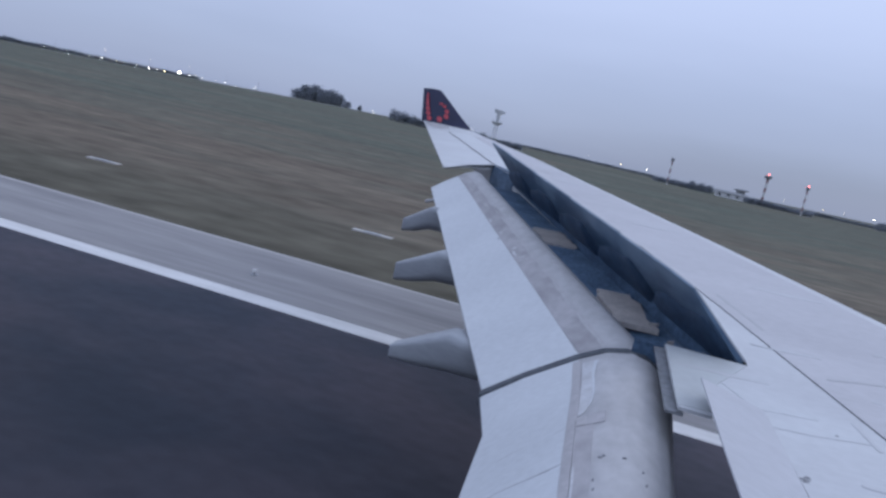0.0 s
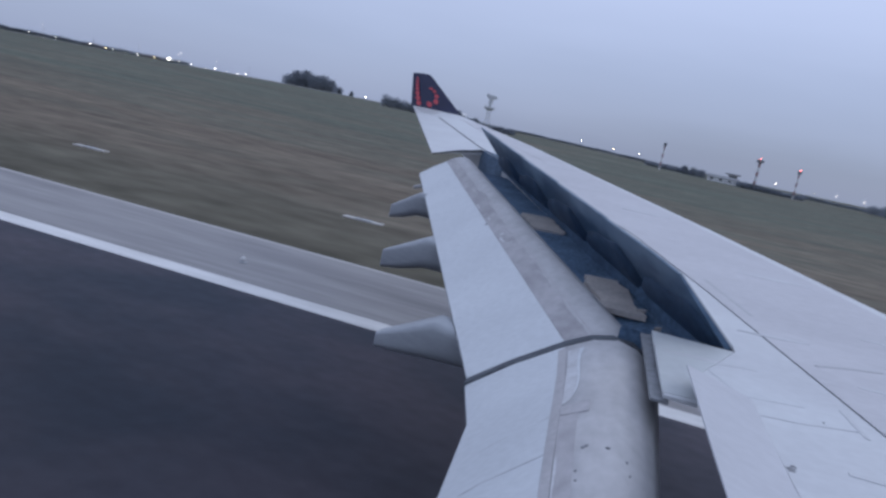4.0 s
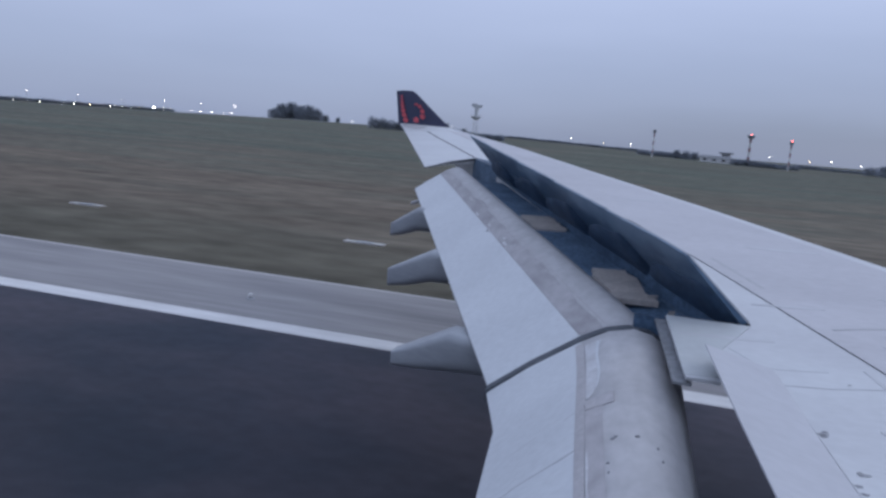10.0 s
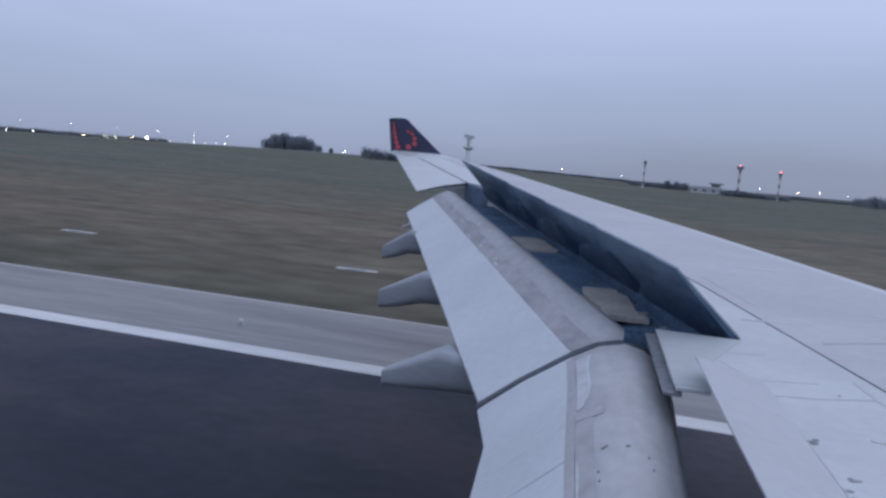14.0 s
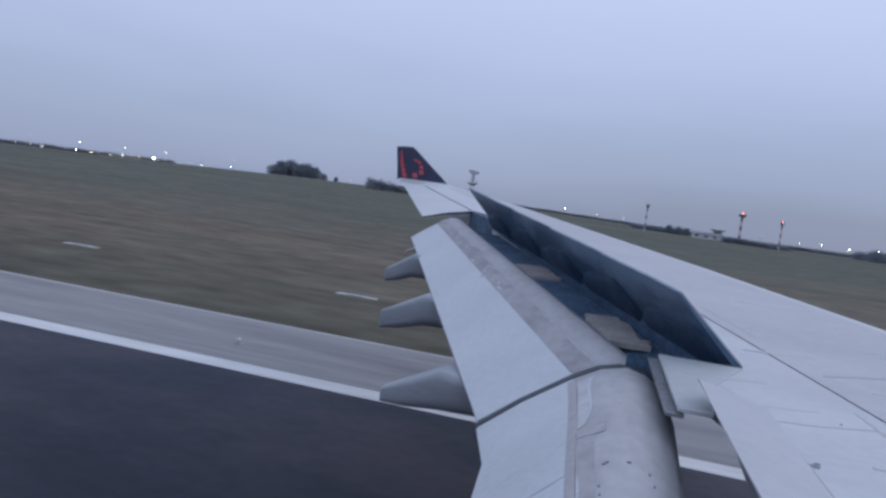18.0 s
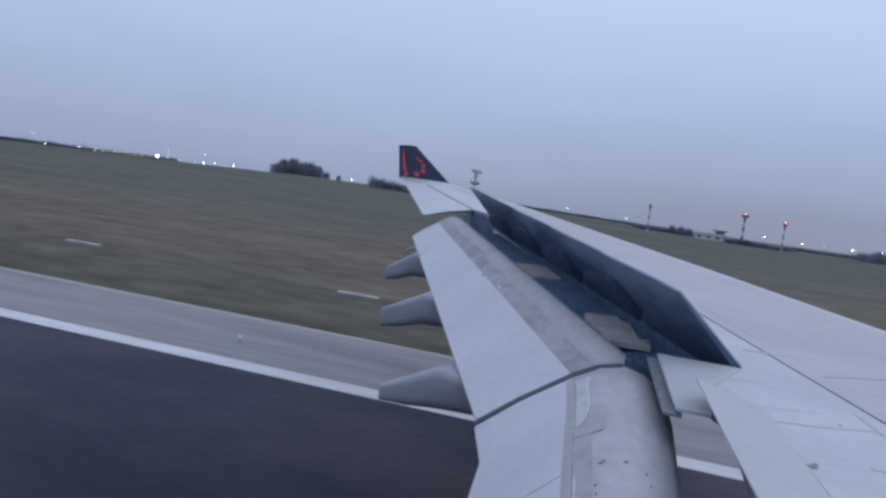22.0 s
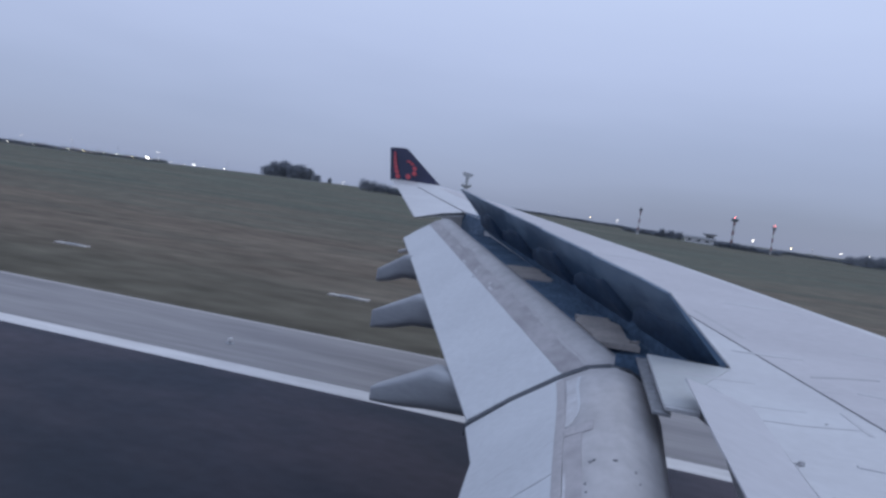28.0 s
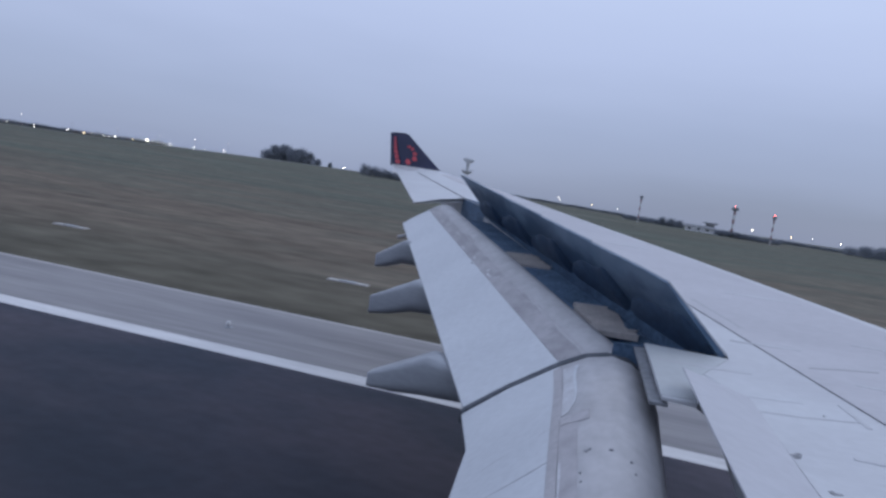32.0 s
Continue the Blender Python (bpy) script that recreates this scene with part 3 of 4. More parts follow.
part("scuffed_patch", curved_patch([(9.30, 2.14, 2.66), (9.1, 2.14, 2.58), (8.9, 2.14, 2.54), (8.7, 2.14, 2.56), (8.5, 2.14, 2.59), (8.35, 2.14, 2.56), (8.22, 2.14, 2.48), (8.12, 2.14, 2.36), (8.07, 2.14, 2.22)], 0.006), PALE, inner_flap, "pale scuffed paint")
part("scuffed_edge", curved_patch([(9.30, 2.56, 2.70), (9.1, 2.50, 2.61), (8.9, 2.47, 2.56), (8.7, 2.50, 2.58), (8.5, 2.53, 2.605), (8.35, 2.51, 2.57), (8.22, 2.46, 2.49)], 0.009), FLAP, inner_flap, "bright white edge of worn paint")
part("tape_tail", strip_on(inner_top, 8.02, 7.87, 2.13, 2.46, 2, 3, 0.008), WORN, inner_flap, "pale end of the repair tape")
for y in (7.93, 7.36):
    part("panel_line", strip_on(inner_top, y, y - 0.012, 0.55, 1.9, 1, 6, 0.003), GRIME, inner_flap, "faint panel line across the flap")
part("repair_patch", strip_on(inner_top, 8.05, 7.86, 2.45, 3.0, 2, 5, 0.010), SEAL, inner_flap, "grey repair tape")
part("paint_scrape", strip_on(inner_top, 7.25, 5.6, 2.12, 2.2, 8, 1, 0.010, 0.03), PALE, inner_flap, "pale scraped line")
for y, u, a, c, s in ((7.33, 2.93, 0.018, 0.08, 1), (7.345, 3.03, 0.014, 0.05, 8), (7.34, 3.72, 0.010, 0.10, 9), (7.24, 4.45, 0.012, 0.06, 2), (7.05, 2.76, 0.013, 0.04, 3), (6.94, 2.78, 0.012, 0.04, 4), (7.10, 4.6, 0.010, 0.05, 5), (6.6, 5.0, 0.02, 0.15, 6), (6.72, 1.25, 0.016, 0.05, 7)):
    part("oil_spot", blob_on(inner_top, y, u, a, c, s), STAIN, inner_flap, "small dark spot")

# seal between the two flaps
secs = []
for k in range(8):
    p = Vector(flap_top(9.65, k)) * 0.5 + Vector(inner_top(9.5, k)) * 0.5
    w = (1, 1, 1, 0.95, 0.8, 0.5, 0.35, 0.3)[k]
    secs.append([p + Vector(o) for o in ((0, -0.11 * w, 0.010), (0, -0.03 * w, 0.020), (0, 0.10 * w, 0.012), (0, 0.10 * w, -0.12), (0, -0.11 * w, -0.12))])
part("joint_seal", loft(secs), RUBBER, wing, "dark rubber seal between the flaps")


# spoilers
def panel(name, y0, y1, chord0, chord1, angle, mat_top, label, n=3, thick=0.07, inset=0.003):
    """A hinged plate turned up about the hinge line; its underside is a part of its own."""
    top, low = [], []
    for i in range(n + 1):
        f = i / n
        y = y0 + (y1 - y0) * f
        c = chord0 + (chord1 - chord0) * f
        h = Vector(on_wing(lerp(HINGE, y), y))
        ax = (Vector(on_wing(lerp(HINGE, y1), y1)) - Vector(on_wing(lerp(HINGE, y0), y0))).normalized()
        nrm = Vector((1, 0, 0)).cross(ax).normalized()
        aft = ax.cross(nrm)
        aft = -aft if aft.x > 0 else aft
        d = aft * math.cos(radians(angle)) + nrm * math.sin(radians(angle))
        t = nrm * math.cos(radians(angle)) - aft * math.sin(radians(angle))
        e = h + d * c
        top.append([h + t * 0.005, e + t * 0.005, e - t * 0.006, h - t * 0.012])
        low.append([h - t * 0.014 + d * 0.02, e - t * 0.008 - d * inset, e - t * 0.02 - d * inset, h - t * thick + d * 0.02])
    sp = part(name, loft(top), mat_top, wing, label)
    return sp, low


def recess_blister(y0, y1, angle, seed):
    """A rounded dark blister standing for the shaded recess along the hinge, deeper towards the fuselage end of its
    spoiler.
    """
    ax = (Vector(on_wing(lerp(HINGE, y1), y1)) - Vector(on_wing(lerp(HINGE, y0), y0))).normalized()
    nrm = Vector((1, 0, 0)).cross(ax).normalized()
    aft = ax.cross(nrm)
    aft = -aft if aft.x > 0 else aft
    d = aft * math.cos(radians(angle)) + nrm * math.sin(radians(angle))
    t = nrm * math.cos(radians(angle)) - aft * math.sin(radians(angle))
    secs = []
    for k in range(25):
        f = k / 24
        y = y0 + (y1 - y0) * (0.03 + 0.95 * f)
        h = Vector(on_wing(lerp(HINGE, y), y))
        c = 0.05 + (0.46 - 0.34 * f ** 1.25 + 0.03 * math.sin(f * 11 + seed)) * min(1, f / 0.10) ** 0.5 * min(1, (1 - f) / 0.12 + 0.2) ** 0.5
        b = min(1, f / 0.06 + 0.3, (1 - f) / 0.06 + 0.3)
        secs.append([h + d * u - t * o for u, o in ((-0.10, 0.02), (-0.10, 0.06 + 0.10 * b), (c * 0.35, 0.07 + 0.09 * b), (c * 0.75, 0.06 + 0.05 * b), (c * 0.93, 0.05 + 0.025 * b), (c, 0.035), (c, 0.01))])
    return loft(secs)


edges = [9.5, 11.35, 13.2, 15.1, 17.0, 18.9]
for i in range(5):
    y0, y1 = edges[i] + 0.012, edges[i + 1] - 0.012
    sp, low = panel("spoiler", y0, y1, 0.97, 0.97, 42.5 + i * 0.6, SPOILER_TOP, "raised spoiler with a stained underside, shade painted in by the hinge")
    under = part("underside", loft(low), UNDER, sp, "stained underside with shade painted darker towards the hinge")
    part("recess_blister", recess_blister(y0, y1, 42.5 + i * 0.6, i), RECESS_SHADE, under, "dark blister standing for the shaded recess at the hinge", smooth=True)
sp, low = panel("inner_spoiler", 3.2, 8.38, 0.62, 0.55, 16, INNER_TOP, "raised white inner spoiler", n=4, thick=0.03, inset=0.12)
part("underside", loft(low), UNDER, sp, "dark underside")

# fixed plate between the spoilers and its lower lip
part("fixed_plate", loft([[on_wing(h, y), on_wing(t, y), on_wing(t, y, -0.025), on_wing(h, y, -0.03 if y < 8.38 else -0.12)] for y, h, t in ((7.98, 0.76, 0.51), (8.37, 0.80, 0.475), (8.39, 1.175, 0.473), (8.8, 1.165, 0.445), (9.42, 1.15, 0.40))]), WING, wing, "white fixed trailing plate")
part("lower_lip", loft([[on_wing(t + 0.05, y, -0.05), on_wing(t - 0.085, y, -0.06), on_wing(t - 0.085, y, -0.08), on_wing(t + 0.05, y, -0.08)] for y, t in ((8.0, 0.51), (9.45, 0.395))]), LIP, wing, "grey lip under the fixed plate")
part("plate_skin", loft([[on_wing(x, y, d) for x, y in ((0.405, 9.40), (0.50, 8.02), (0.75, 8.05), (0.80, 8.6), (0.87, 8.77), (1.15, 9.40))] for d in (0.005, -0.004)]), PLATE, wing, "duller grey-green skin of the fixed plate")
part("skin_patch", loft([[on_wing(x, y, d) for x, y in ((0.875, 8.765), (1.10, 8.40), (1.19, 8.40), (1.60, 8.50), (1.50, 9.45), (1.158, 9.40))] for d in (0.003, -0.004)]), WING, wing, "white skin over the plate joint")
# rib added so that the shaded gap beside the flap nose reads dark
part("gap_shade_rib", loft([[(0.12, y, zp(y) - 0.10), (1.14, y, zp(y) - 0.05), (1.14, y, zp(y) - 0.40), (0.12, y, zp(y) - 0.38)] for y in (9.60, 9.62)]), SPAR, wing, "dark rib added for the shaded gap of the flap bay")

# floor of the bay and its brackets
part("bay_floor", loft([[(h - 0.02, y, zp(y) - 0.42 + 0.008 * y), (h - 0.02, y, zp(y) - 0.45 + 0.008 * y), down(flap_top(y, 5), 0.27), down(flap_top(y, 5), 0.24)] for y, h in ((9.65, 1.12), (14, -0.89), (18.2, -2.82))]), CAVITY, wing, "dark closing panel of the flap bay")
for x0, x1, y0, y1, skew in ((-0.36, 0.12, 10.75, 11.95, -0.1), (-1.72, -1.22, 14.0, 15.0, -0.18), (-3.0, -2.6, 17.3, 18.1, -0.15)):
    z = lambda y: zp(y) - 0.30
    secs = []
    torn = random.Random(int(y0 * 10))
    for f in (0, 0.12, 0.25, 0.38, 0.5, 0.62, 0.75, 0.88, 1):
        y = y0 + (y1 - y0) * f
        s = skew * f
        n = torn.uniform(-0.05, 0.05)
        secs.append([(x0 + s + n + 0.25 * (1 - f), y, z(y)), (x1 + s - n + 0.25 * (1 - f), y, z(y) + 0.02), (x1 + s - n + 0.25 * (1 - f), y, z(y) - 0.05), (x0 + s + n + 0.25 * (1 - f), y, z(y) - 0.06)])
    part("bay_bracket", loft(secs), BEIGE, wing, "beige bracket cover in the flap bay")
part("bay_beam", loft([[(h - 0.03, y, zp(y) - 0.33), (h - 0.12, y, zp(y) - 0.355), (h - 0.13, y, zp(y) - 0.40), (h - 0.03, y, zp(y) - 0.42)] for y, h in ((9.7, 1.10), (14, -0.88), (18.7, -3.05))]), BAY_BLUE, wing, "dull blue-grey beam along the bay")

for x, y, s in ((0.33, 10.9, 0.06), (0.52, 10.4, 0.04), (-0.98, 14.5, 0.06), (-2.35, 17.6, 0.05)):
    part("hinge_fitting", loft([[(x - s, y - s, zp(y) - 0.31 + d * 0.04), (x + s * 0.7, y - s * 0.6, zp(y) - 0.30 + d * 0.04), (x + s, y + s * 0.8, zp(y) - 0.29 + d * 0.03), (x - s * 0.5, y + s, zp(y) - 0.31 + d * 0.04)] for d in (0, 1)]), BEIGE, wing, "worn beige hinge fitting")

# aileron and tip
def ail(y, f):
    h = lerp(HINGE, y) - 0.03
    return (h + (tail(y) - h) * f, y, zp(y) - 0.02 * f - 0.07 * f * max(0, 26.6 - y) / 8)


INBOARD = [(0.0, 20.05), (0.35, 19.62), (0.52, 19.4), (0.74, 18.95), (0.90, 18.5), (1.0, 18.3)]


def edge_of(y, f):
    """A column of the aileron between its inboard edge and y."""
    i = lerp(INBOARD, f)
    return [ail(i, f), ail(y, f), down(ail(y, f), 0.14 - 0.12 * f), down(ail(i, f), 0.14 - 0.12 * f)]


part("aileron", loft([edge_of(26.6, f) for f in (0.0, 0.2, 0.35, 0.52, 0.65, 0.74, 0.90, 1.0)]), WING, wing, "white aileron")
# dark plate added over the side face where a shaded gap belongs
part("end_gap_plate", loft([[ail(i - 0.004, f), ail(i - 0.024, f), down(ail(i - 0.024, f), 0.07 - 0.055 * f), down(ail(i - 0.004, f), 0.07 - 0.055 * f)] for f, i in INBOARD]), RUBBER, wing, "dark plate in place of the shaded gap at the aileron end")
# added panel: its blue-grey stands for shade and window haze there
part("bay_end_panel", loft([[(lerp(HINGE, y) - 0.006, y, zp(y) - 0.03), (lerp(HINGE, y) - 0.03, y, zp(y) - 0.03), (lerp(HINGE, y) - 0.03, y, zp(y) - 0.62), (lerp(HINGE, y) - 0.006, y, zp(y) - 0.62)]
                            for y in (18.88, 19.5, 20.12)]), BAY_BLUE, wing, "panel added for the hazed shade at the outer end of the bay")
# dark strip laid over white skin in place of the bay's shade
part("cove_shade", loft([[on_wing(lerp(HINGE, y) - 0.01, y, 0.005), on_wing(lerp(HINGE, y) + w, y, 0.005), on_wing(lerp(HINGE, y) + w, y, -0.01), on_wing(lerp(HINGE, y) - 0.01, y, -0.01)]
                        for y, w in ((18.905, 0.45), (19.5, 0.27), (20.05, 0.01))]), BAY_BLUE, wing, "dark strip painted as bay shade beside the last spoiler")
part("tip_panel", loft([[ail(y, -0.05), ail(y, 1), down(ail(y, 1), 0.02), down(ail(y, 0), 0.14)] for y in (26.63, 28.0, 28.95)]), WING, wing, "white wing tip")

# winglet
wb_te, wb_le, wt_te, wt_le = Vector((-9.10, 29.02, 6.12)), Vector((-6.92, 28.62, 6.12)), Vector((-9.44, 29.5, 7.41)), Vector((-8.72, 29.5, 7.45))
secs = []
for f in (0, 0.33, 0.66, 0.94, 1.0):
    a, b = wb_te.lerp(wt_te, f), wb_le.lerp(wt_le, f)
    if f == 1.0:
        b = b.lerp(a, 0.06)
    t = Vector((0, 0.07 * (1 - 0.6 * f), -0.02))
    secs.append([a, a.lerp(b, 0.3) - t * 0.6, a.lerp(b, 0.7) - t * 0.7, b, a.lerp(b, 0.7) + t, a.lerp(b, 0.3) + t])
winglet = part("winglet", loft(secs), NAVY, wing, "dark navy winglet with red dots")


def disc(u, v, r, n=14):
    c = wb_te.lerp(wb_le, u).lerp(wt_te.lerp(wt_le, u), v)
    ex, ez = (wb_le - wb_te).normalized(), (wt_te - wb_te).normalized()
    o = Vector((0, -0.085, 0))
    bm = bmesh.new()
    return loft([[c + o + ex * r * math.cos(i * math.tau / n) + ez * r * math.sin(i * math.tau / n) + Vector((0, d, 0)) for i in range(n)] for d in (0, 0.03)], bm)


for u, v, r in ((0.175, 0.14, 0.105), (0.168, 0.285, 0.097), (0.168, 0.42, 0.088), (0.175, 0.545, 0.078), (0.19, 0.655, 0.068), (0.21, 0.755, 0.057), (0.235, 0.845, 0.046),
                (0.41, 0.16, 0.115), (0.60, 0.27, 0.105), (0.69, 0.42, 0.09), (0.71, 0.55, 0.07), (0.665, 0.61, 0.05), (0.60, 0.61, 0.038)):
    part("red_dot", disc(u, v, r), RED, winglet, "red dot")


# fairings under the flaps
def fairing(y, tip, mid, front):
    """tip, mid, front: x, bottom, top of the section along the airflow."""
    secs = []
    rows = [(tip[0], tip[1], tip[2], 0.13), (tip[0] * 0.55 + mid[0] * 0.45, tip[1] * 0.6 + mid[1] * 0.4 - 0.02, tip[2] * 0.55 + mid[2] * 0.45, 0.2),
            (mid[0], mid[1], mid[2], 0.27), ((mid[0] + front[0]) / 2, front[1], (mid[2] + front[2]) / 2, 0.29), (front[0], front[1] + 0.05, front[2], 0.24), (front[0] + 0.8, front[1] + 0.3, front[2] - 0.02, 0.08)]
    for x, z0, z1, w in rows:
        ring = []
        for cy, cz, r, start in ((w, z1, 0.4, 0), (-w, z1, 0.4, 90), (-w, z0, 0.8, 180), (w, z0, 0.8, 270)):
            r *= 0.6 if x == tip[0] else 1.0
            ry, rz = r * w, min(r * w * (1.0 if cz == z1 else 0.9), (z1 - z0) * 0.48)
            oy, oz = cy - math.copysign(ry, cy), cz - (rz if cz == z1 else -rz)
            ring += [(x, y + oy + ry * math.cos(radians(start + k * 18)), oz + rz * math.sin(radians(start + k * 18))) for k in range(6)]
        secs.append(ring)
    f = part("flap_track_fairing", loft(secs), FAIRING, wing, "grey flap track fairing", smooth=True)
    x, z0, z1 = tip
    part("tail_cap", tube((x - 0.012, y, (z0 + z1) / 2), (x + 0.02, y, (z0 + z1) / 2), (z1 - z0) * 0.3, (z1 - z0) * 0.36, 12), STEEL, f, "grey tail cap")


fairing(11.0, (-2.77, 2.89, 3.08), (-2.02, 2.93, 3.46), (-0.9, 2.95, 3.36))
fairing(14.0, (-3.92, 3.22, 3.53), (-3.16, 3.38, 3.93), (-1.9, 3.4, 3.90))
fairing(16.6, (-4.82, 3.69, 3.96), (-4.24, 3.85, 4.34), (-3.1, 3.85, 4.42))
fairing(7.0, (-2.2, 2.2, 2.45), (-0.85, 2.4, 3.0), (-0.3, 2.5, 3.1))
part("jack_end", tube((-4.87, 17.95, 4.26), (-4.68, 17.95, 4.33), 0.035, 0.045, 10), PALE, wing, "pale jack end under the flap tip")

# seams, panel lines and marks on the wing skin
SEAM_LINE = [(8.0, 2.285), (9.7, 1.65), (11.5, 0.98), (13.9, 0.0), (15.66, -1.1), (17.1, -1.85), (19.7, -2.95)]
FRONT_EDGE = [(2.9, 4.2)] + SEAM_LINE + [(23.7, -4.75), (27.2, -6.6)]
part("front_skin", loft([[on_wing(lerp(FRONT_EDGE, y), y, 0.0025), on_wing(lerp(CREST, y) - 0.03, y, 0.0025), on_wing(lerp(CREST, y) - 0.03, y, -0.01), on_wing(lerp(FRONT_EDGE, y), y, -0.01)]
                         for y in (2.9, 5, 8.0, 9.7, 11.5, 12.3, 13.9, 15.66, 16.2, 17.1, 19.7, 20.2, 23.7, 27.0)]), FRONT_SKIN, wing, "duller grey skin ahead of the seam")
part("skin_seam", ribbon([on_wing(x, y) for y, x in SEAM_LINE], 0.015), SEAM, wing, "dark skin seam")
part("skin_seam", ribbon([on_wing(x, y) for y, x in ((2.9, 4.2), (8.0, 2.285))], 0.015), SEAM, wing, "dark skin seam")
part("aileron_slot", ribbon([on_wing(lerp(HINGE, y) - 0.01, y) for y in (20.1, 22, 24, 26.25)], 0.05), SEAM, wing, "dark aileron slot")
part("panel_line", ribbon([on_wing(1.20, 8.10), on_wing(1.5, 8.16), on_wing(1.94, 8.31)], 0.012), GRIME, wing, "fine panel line")
part("panel_line", ribbon([on_wing(1.90, 8.66), on_wing(1.94, 8.45), on_wing(1.99, 8.22)], 0.04), GRIME, wing, "faint grey band below the seam")
part("panel_line", ribbon([on_wing(1.89, 9.63), on_wing(2.2, 9.79), on_wing(2.55, 9.94)], 0.03, 0.006), SCUFFED_WHITE, wing, "faint grey line")
part("hinge_line", ribbon([on_wing(lerp(HINGE, y) + 0.012, y) for y in (8.3, 7.9, 7.45, 6.6)], 0.008), GRIME, wing, "fine hinge line of the inner spoiler")
part("panel_line", ribbon([on_wing(-2.4, 20.3), on_wing(-4.6, 23.7), on_wing(-6.6, 27.2)], 0.02), SEAL, wing, "fine panel line")
for x, y, a, c, s in ((1.31, 7.36, 0.055, 0.04, 1), (1.335, 7.41, 0.03, 0.02, 11), (1.43, 6.92, 0.05, 0.035, 2), (1.37, 6.78, 0.04, 0.02, 3), (1.39, 6.70, 0.035, 0.02, 4), (1.5, 6.62, 0.06, 0.03, 5), (2.1, 7.1, 0.02, 0.02, 6), (2.5, 8.0, 0.03, 0.015, 7), (0.76, 10.72, 0.06, 0.02, 8), (1.7, 8.3, 0.015, 0.015, 9)):
    spots = random.Random(s)
    rim = []
    for i in range(14):
        t, r = i * math.tau / 14, spots.uniform(0.35, 0.9)
        rim.append((x + a * r * math.cos(t), y + c * r * math.sin(t)))
    part("oil_spot", loft([[on_wing(px, py, d) for px, py in rim] for d in (0.004, -0.004)]), STAIN, wing, "dark oily spot on the wing")
part("scuff_mark", loft([[on_wing(x, y, d) for x, y in ((-8.75, 28.7), (-8.55, 27.9), (-8.1, 27.2), (-7.75, 26.75), (-7.55, 26.9), (-7.5, 27.6), (-7.75, 28.3), (-8.0, 28.75))] for d in (0.004, -0.004)]), SCUFFED_WHITE, wing, "grey smudge by the winglet")
for x, y, l, w in ((0.9, 9.0, 0.8, 0.05), (2.3, 7.6, 1.2, 0.07), (2.9, 9.4, 1.4, 0.06), (3.2, 11.0, 1.2, 0.05), (2.0, 12.9, 1.0, 0.06), (1.6, 10.2, 0.7, 0.04), (0.2, 16.0, 0.9, 0.06), (-2.0, 19.8, 0.9, 0.07)):
    part("grime_streak", loft([[on_wing(x + l * f, y + 0.12 * f + w * g * s, d) for f, g, s in ((-0.5, 0.3, -1), (0, 1, -1), (0.5, 0.4, -1), (0.5, 0.4, 1), (0, 0.8, 1), (-0.5, 0.3, 1))] for d in (0.0055, -0.003)]), GRIME, wing, "faint grime streak along the airflow")
part("scuff_mark", ribbon([on_wing(1.02, 11.98), on_wing(1.24, 11.4), on_wing(1.46, 10.8)], 0.05, 0.003), SCUFFED_WHITE, wing, "faint grey scuff")

# ---- lights and things by the runway ----
def local(name, bm, mat, parent, label="", smooth=False):
    """A part built about its thing's own origin."""
    ob = new(name, finish(name, bm, mat, smooth))
    ob.parent = parent
    return tagged(ob, label)


# runway edge lights and pads
light = thing("runway_edge_light", (0, 0, 0), "small raised runway edge light on the shoulder", "light", "runway edge lights")
local("base_plate", tube((0, 0, 0), (0, 0, 0.03), 0.15, 0.14, 12), STEEL, light, "grey steel base plate")
local("stem", tube((0, 0, 0.03), (0, 0, 0.10), 0.04, 0.035, 8), STEEL, light)
local("lens", loft([[(r * math.cos(i * math.tau / 10), r * math.sin(i * math.tau / 10), z) for i in range(10)] for r, z in ((0.07, 0.10), (0.08, 0.13), (0.065, 0.18), (0.03, 0.20))]), WHITE_CLAD, light, "pale glass lens")
light.matrix_basis = pose(-11.7, 22.9, 0.026)
for x in (-191.7, -131.7, -71.7, 48.3, 108.3, 168.3):
    copy_thing(light, pose(x, 22.9, 0.026))
pad = thing("concrete_pad", (0, 0, 0), "pale concrete pad set in the grass", "pad", "concrete pads in the grass")
local("slab", box((-1.1, -0.27, -0.1), (1.1, 0.27, 0.06)), CONCRETE, pad)
local("cover", box((-0.45, -0.2, 0.06), (0.45, 0.2, 0.085)), STEEL, pad, "grey steel cover")
pad.matrix_basis = pose(-31.2, 37.6, 0.0)
copy_thing(pad, pose(-13.0, 36.4, 0.0))
copy_thing(pad, pose(-73.0, 37.0, 0.0))
copy_thing(pad, pose(29.0, 36.8, 0.0))


# ---- the far side of the field ----
def place(az, dist, up=0.0):
    a = radians(az)
    x, y = dist * math.sin(a), 2.5 + dist * math.cos(a)
    return x, y, rise(x, y) + up


def leaves(bm, centre, radii, count, size, rng):
    """Small leaf clumps spread unevenly through an egg-shaped space."""
    cx, cy, cz = centre
    for _ in range(count):
        d = Vector((rng.gauss(0, 1), rng.gauss(0, 1), rng.gauss(0, 1))).normalized() * (0.15 + 0.9 * rng.random() ** 0.7)
        p = Vector((cx + d.x * radii[0], cy + d.y * radii[1], cz + d.z * radii[2]))
        s = size * (0.6 + 0.8 * rng.random())
        n = Vector((rng.gauss(0, 1), rng.gauss(0, 1), rng.gauss(0, 1))).normalized()
        u = n.orthogonal().normalized() * s
        v = n.cross(u).normalized() * s * (0.5 + 0.5 * rng.random())
        bm.faces.new([bm.verts.new(p + q) for q in (u, v, -u * 0.8, -v * 0.9)])


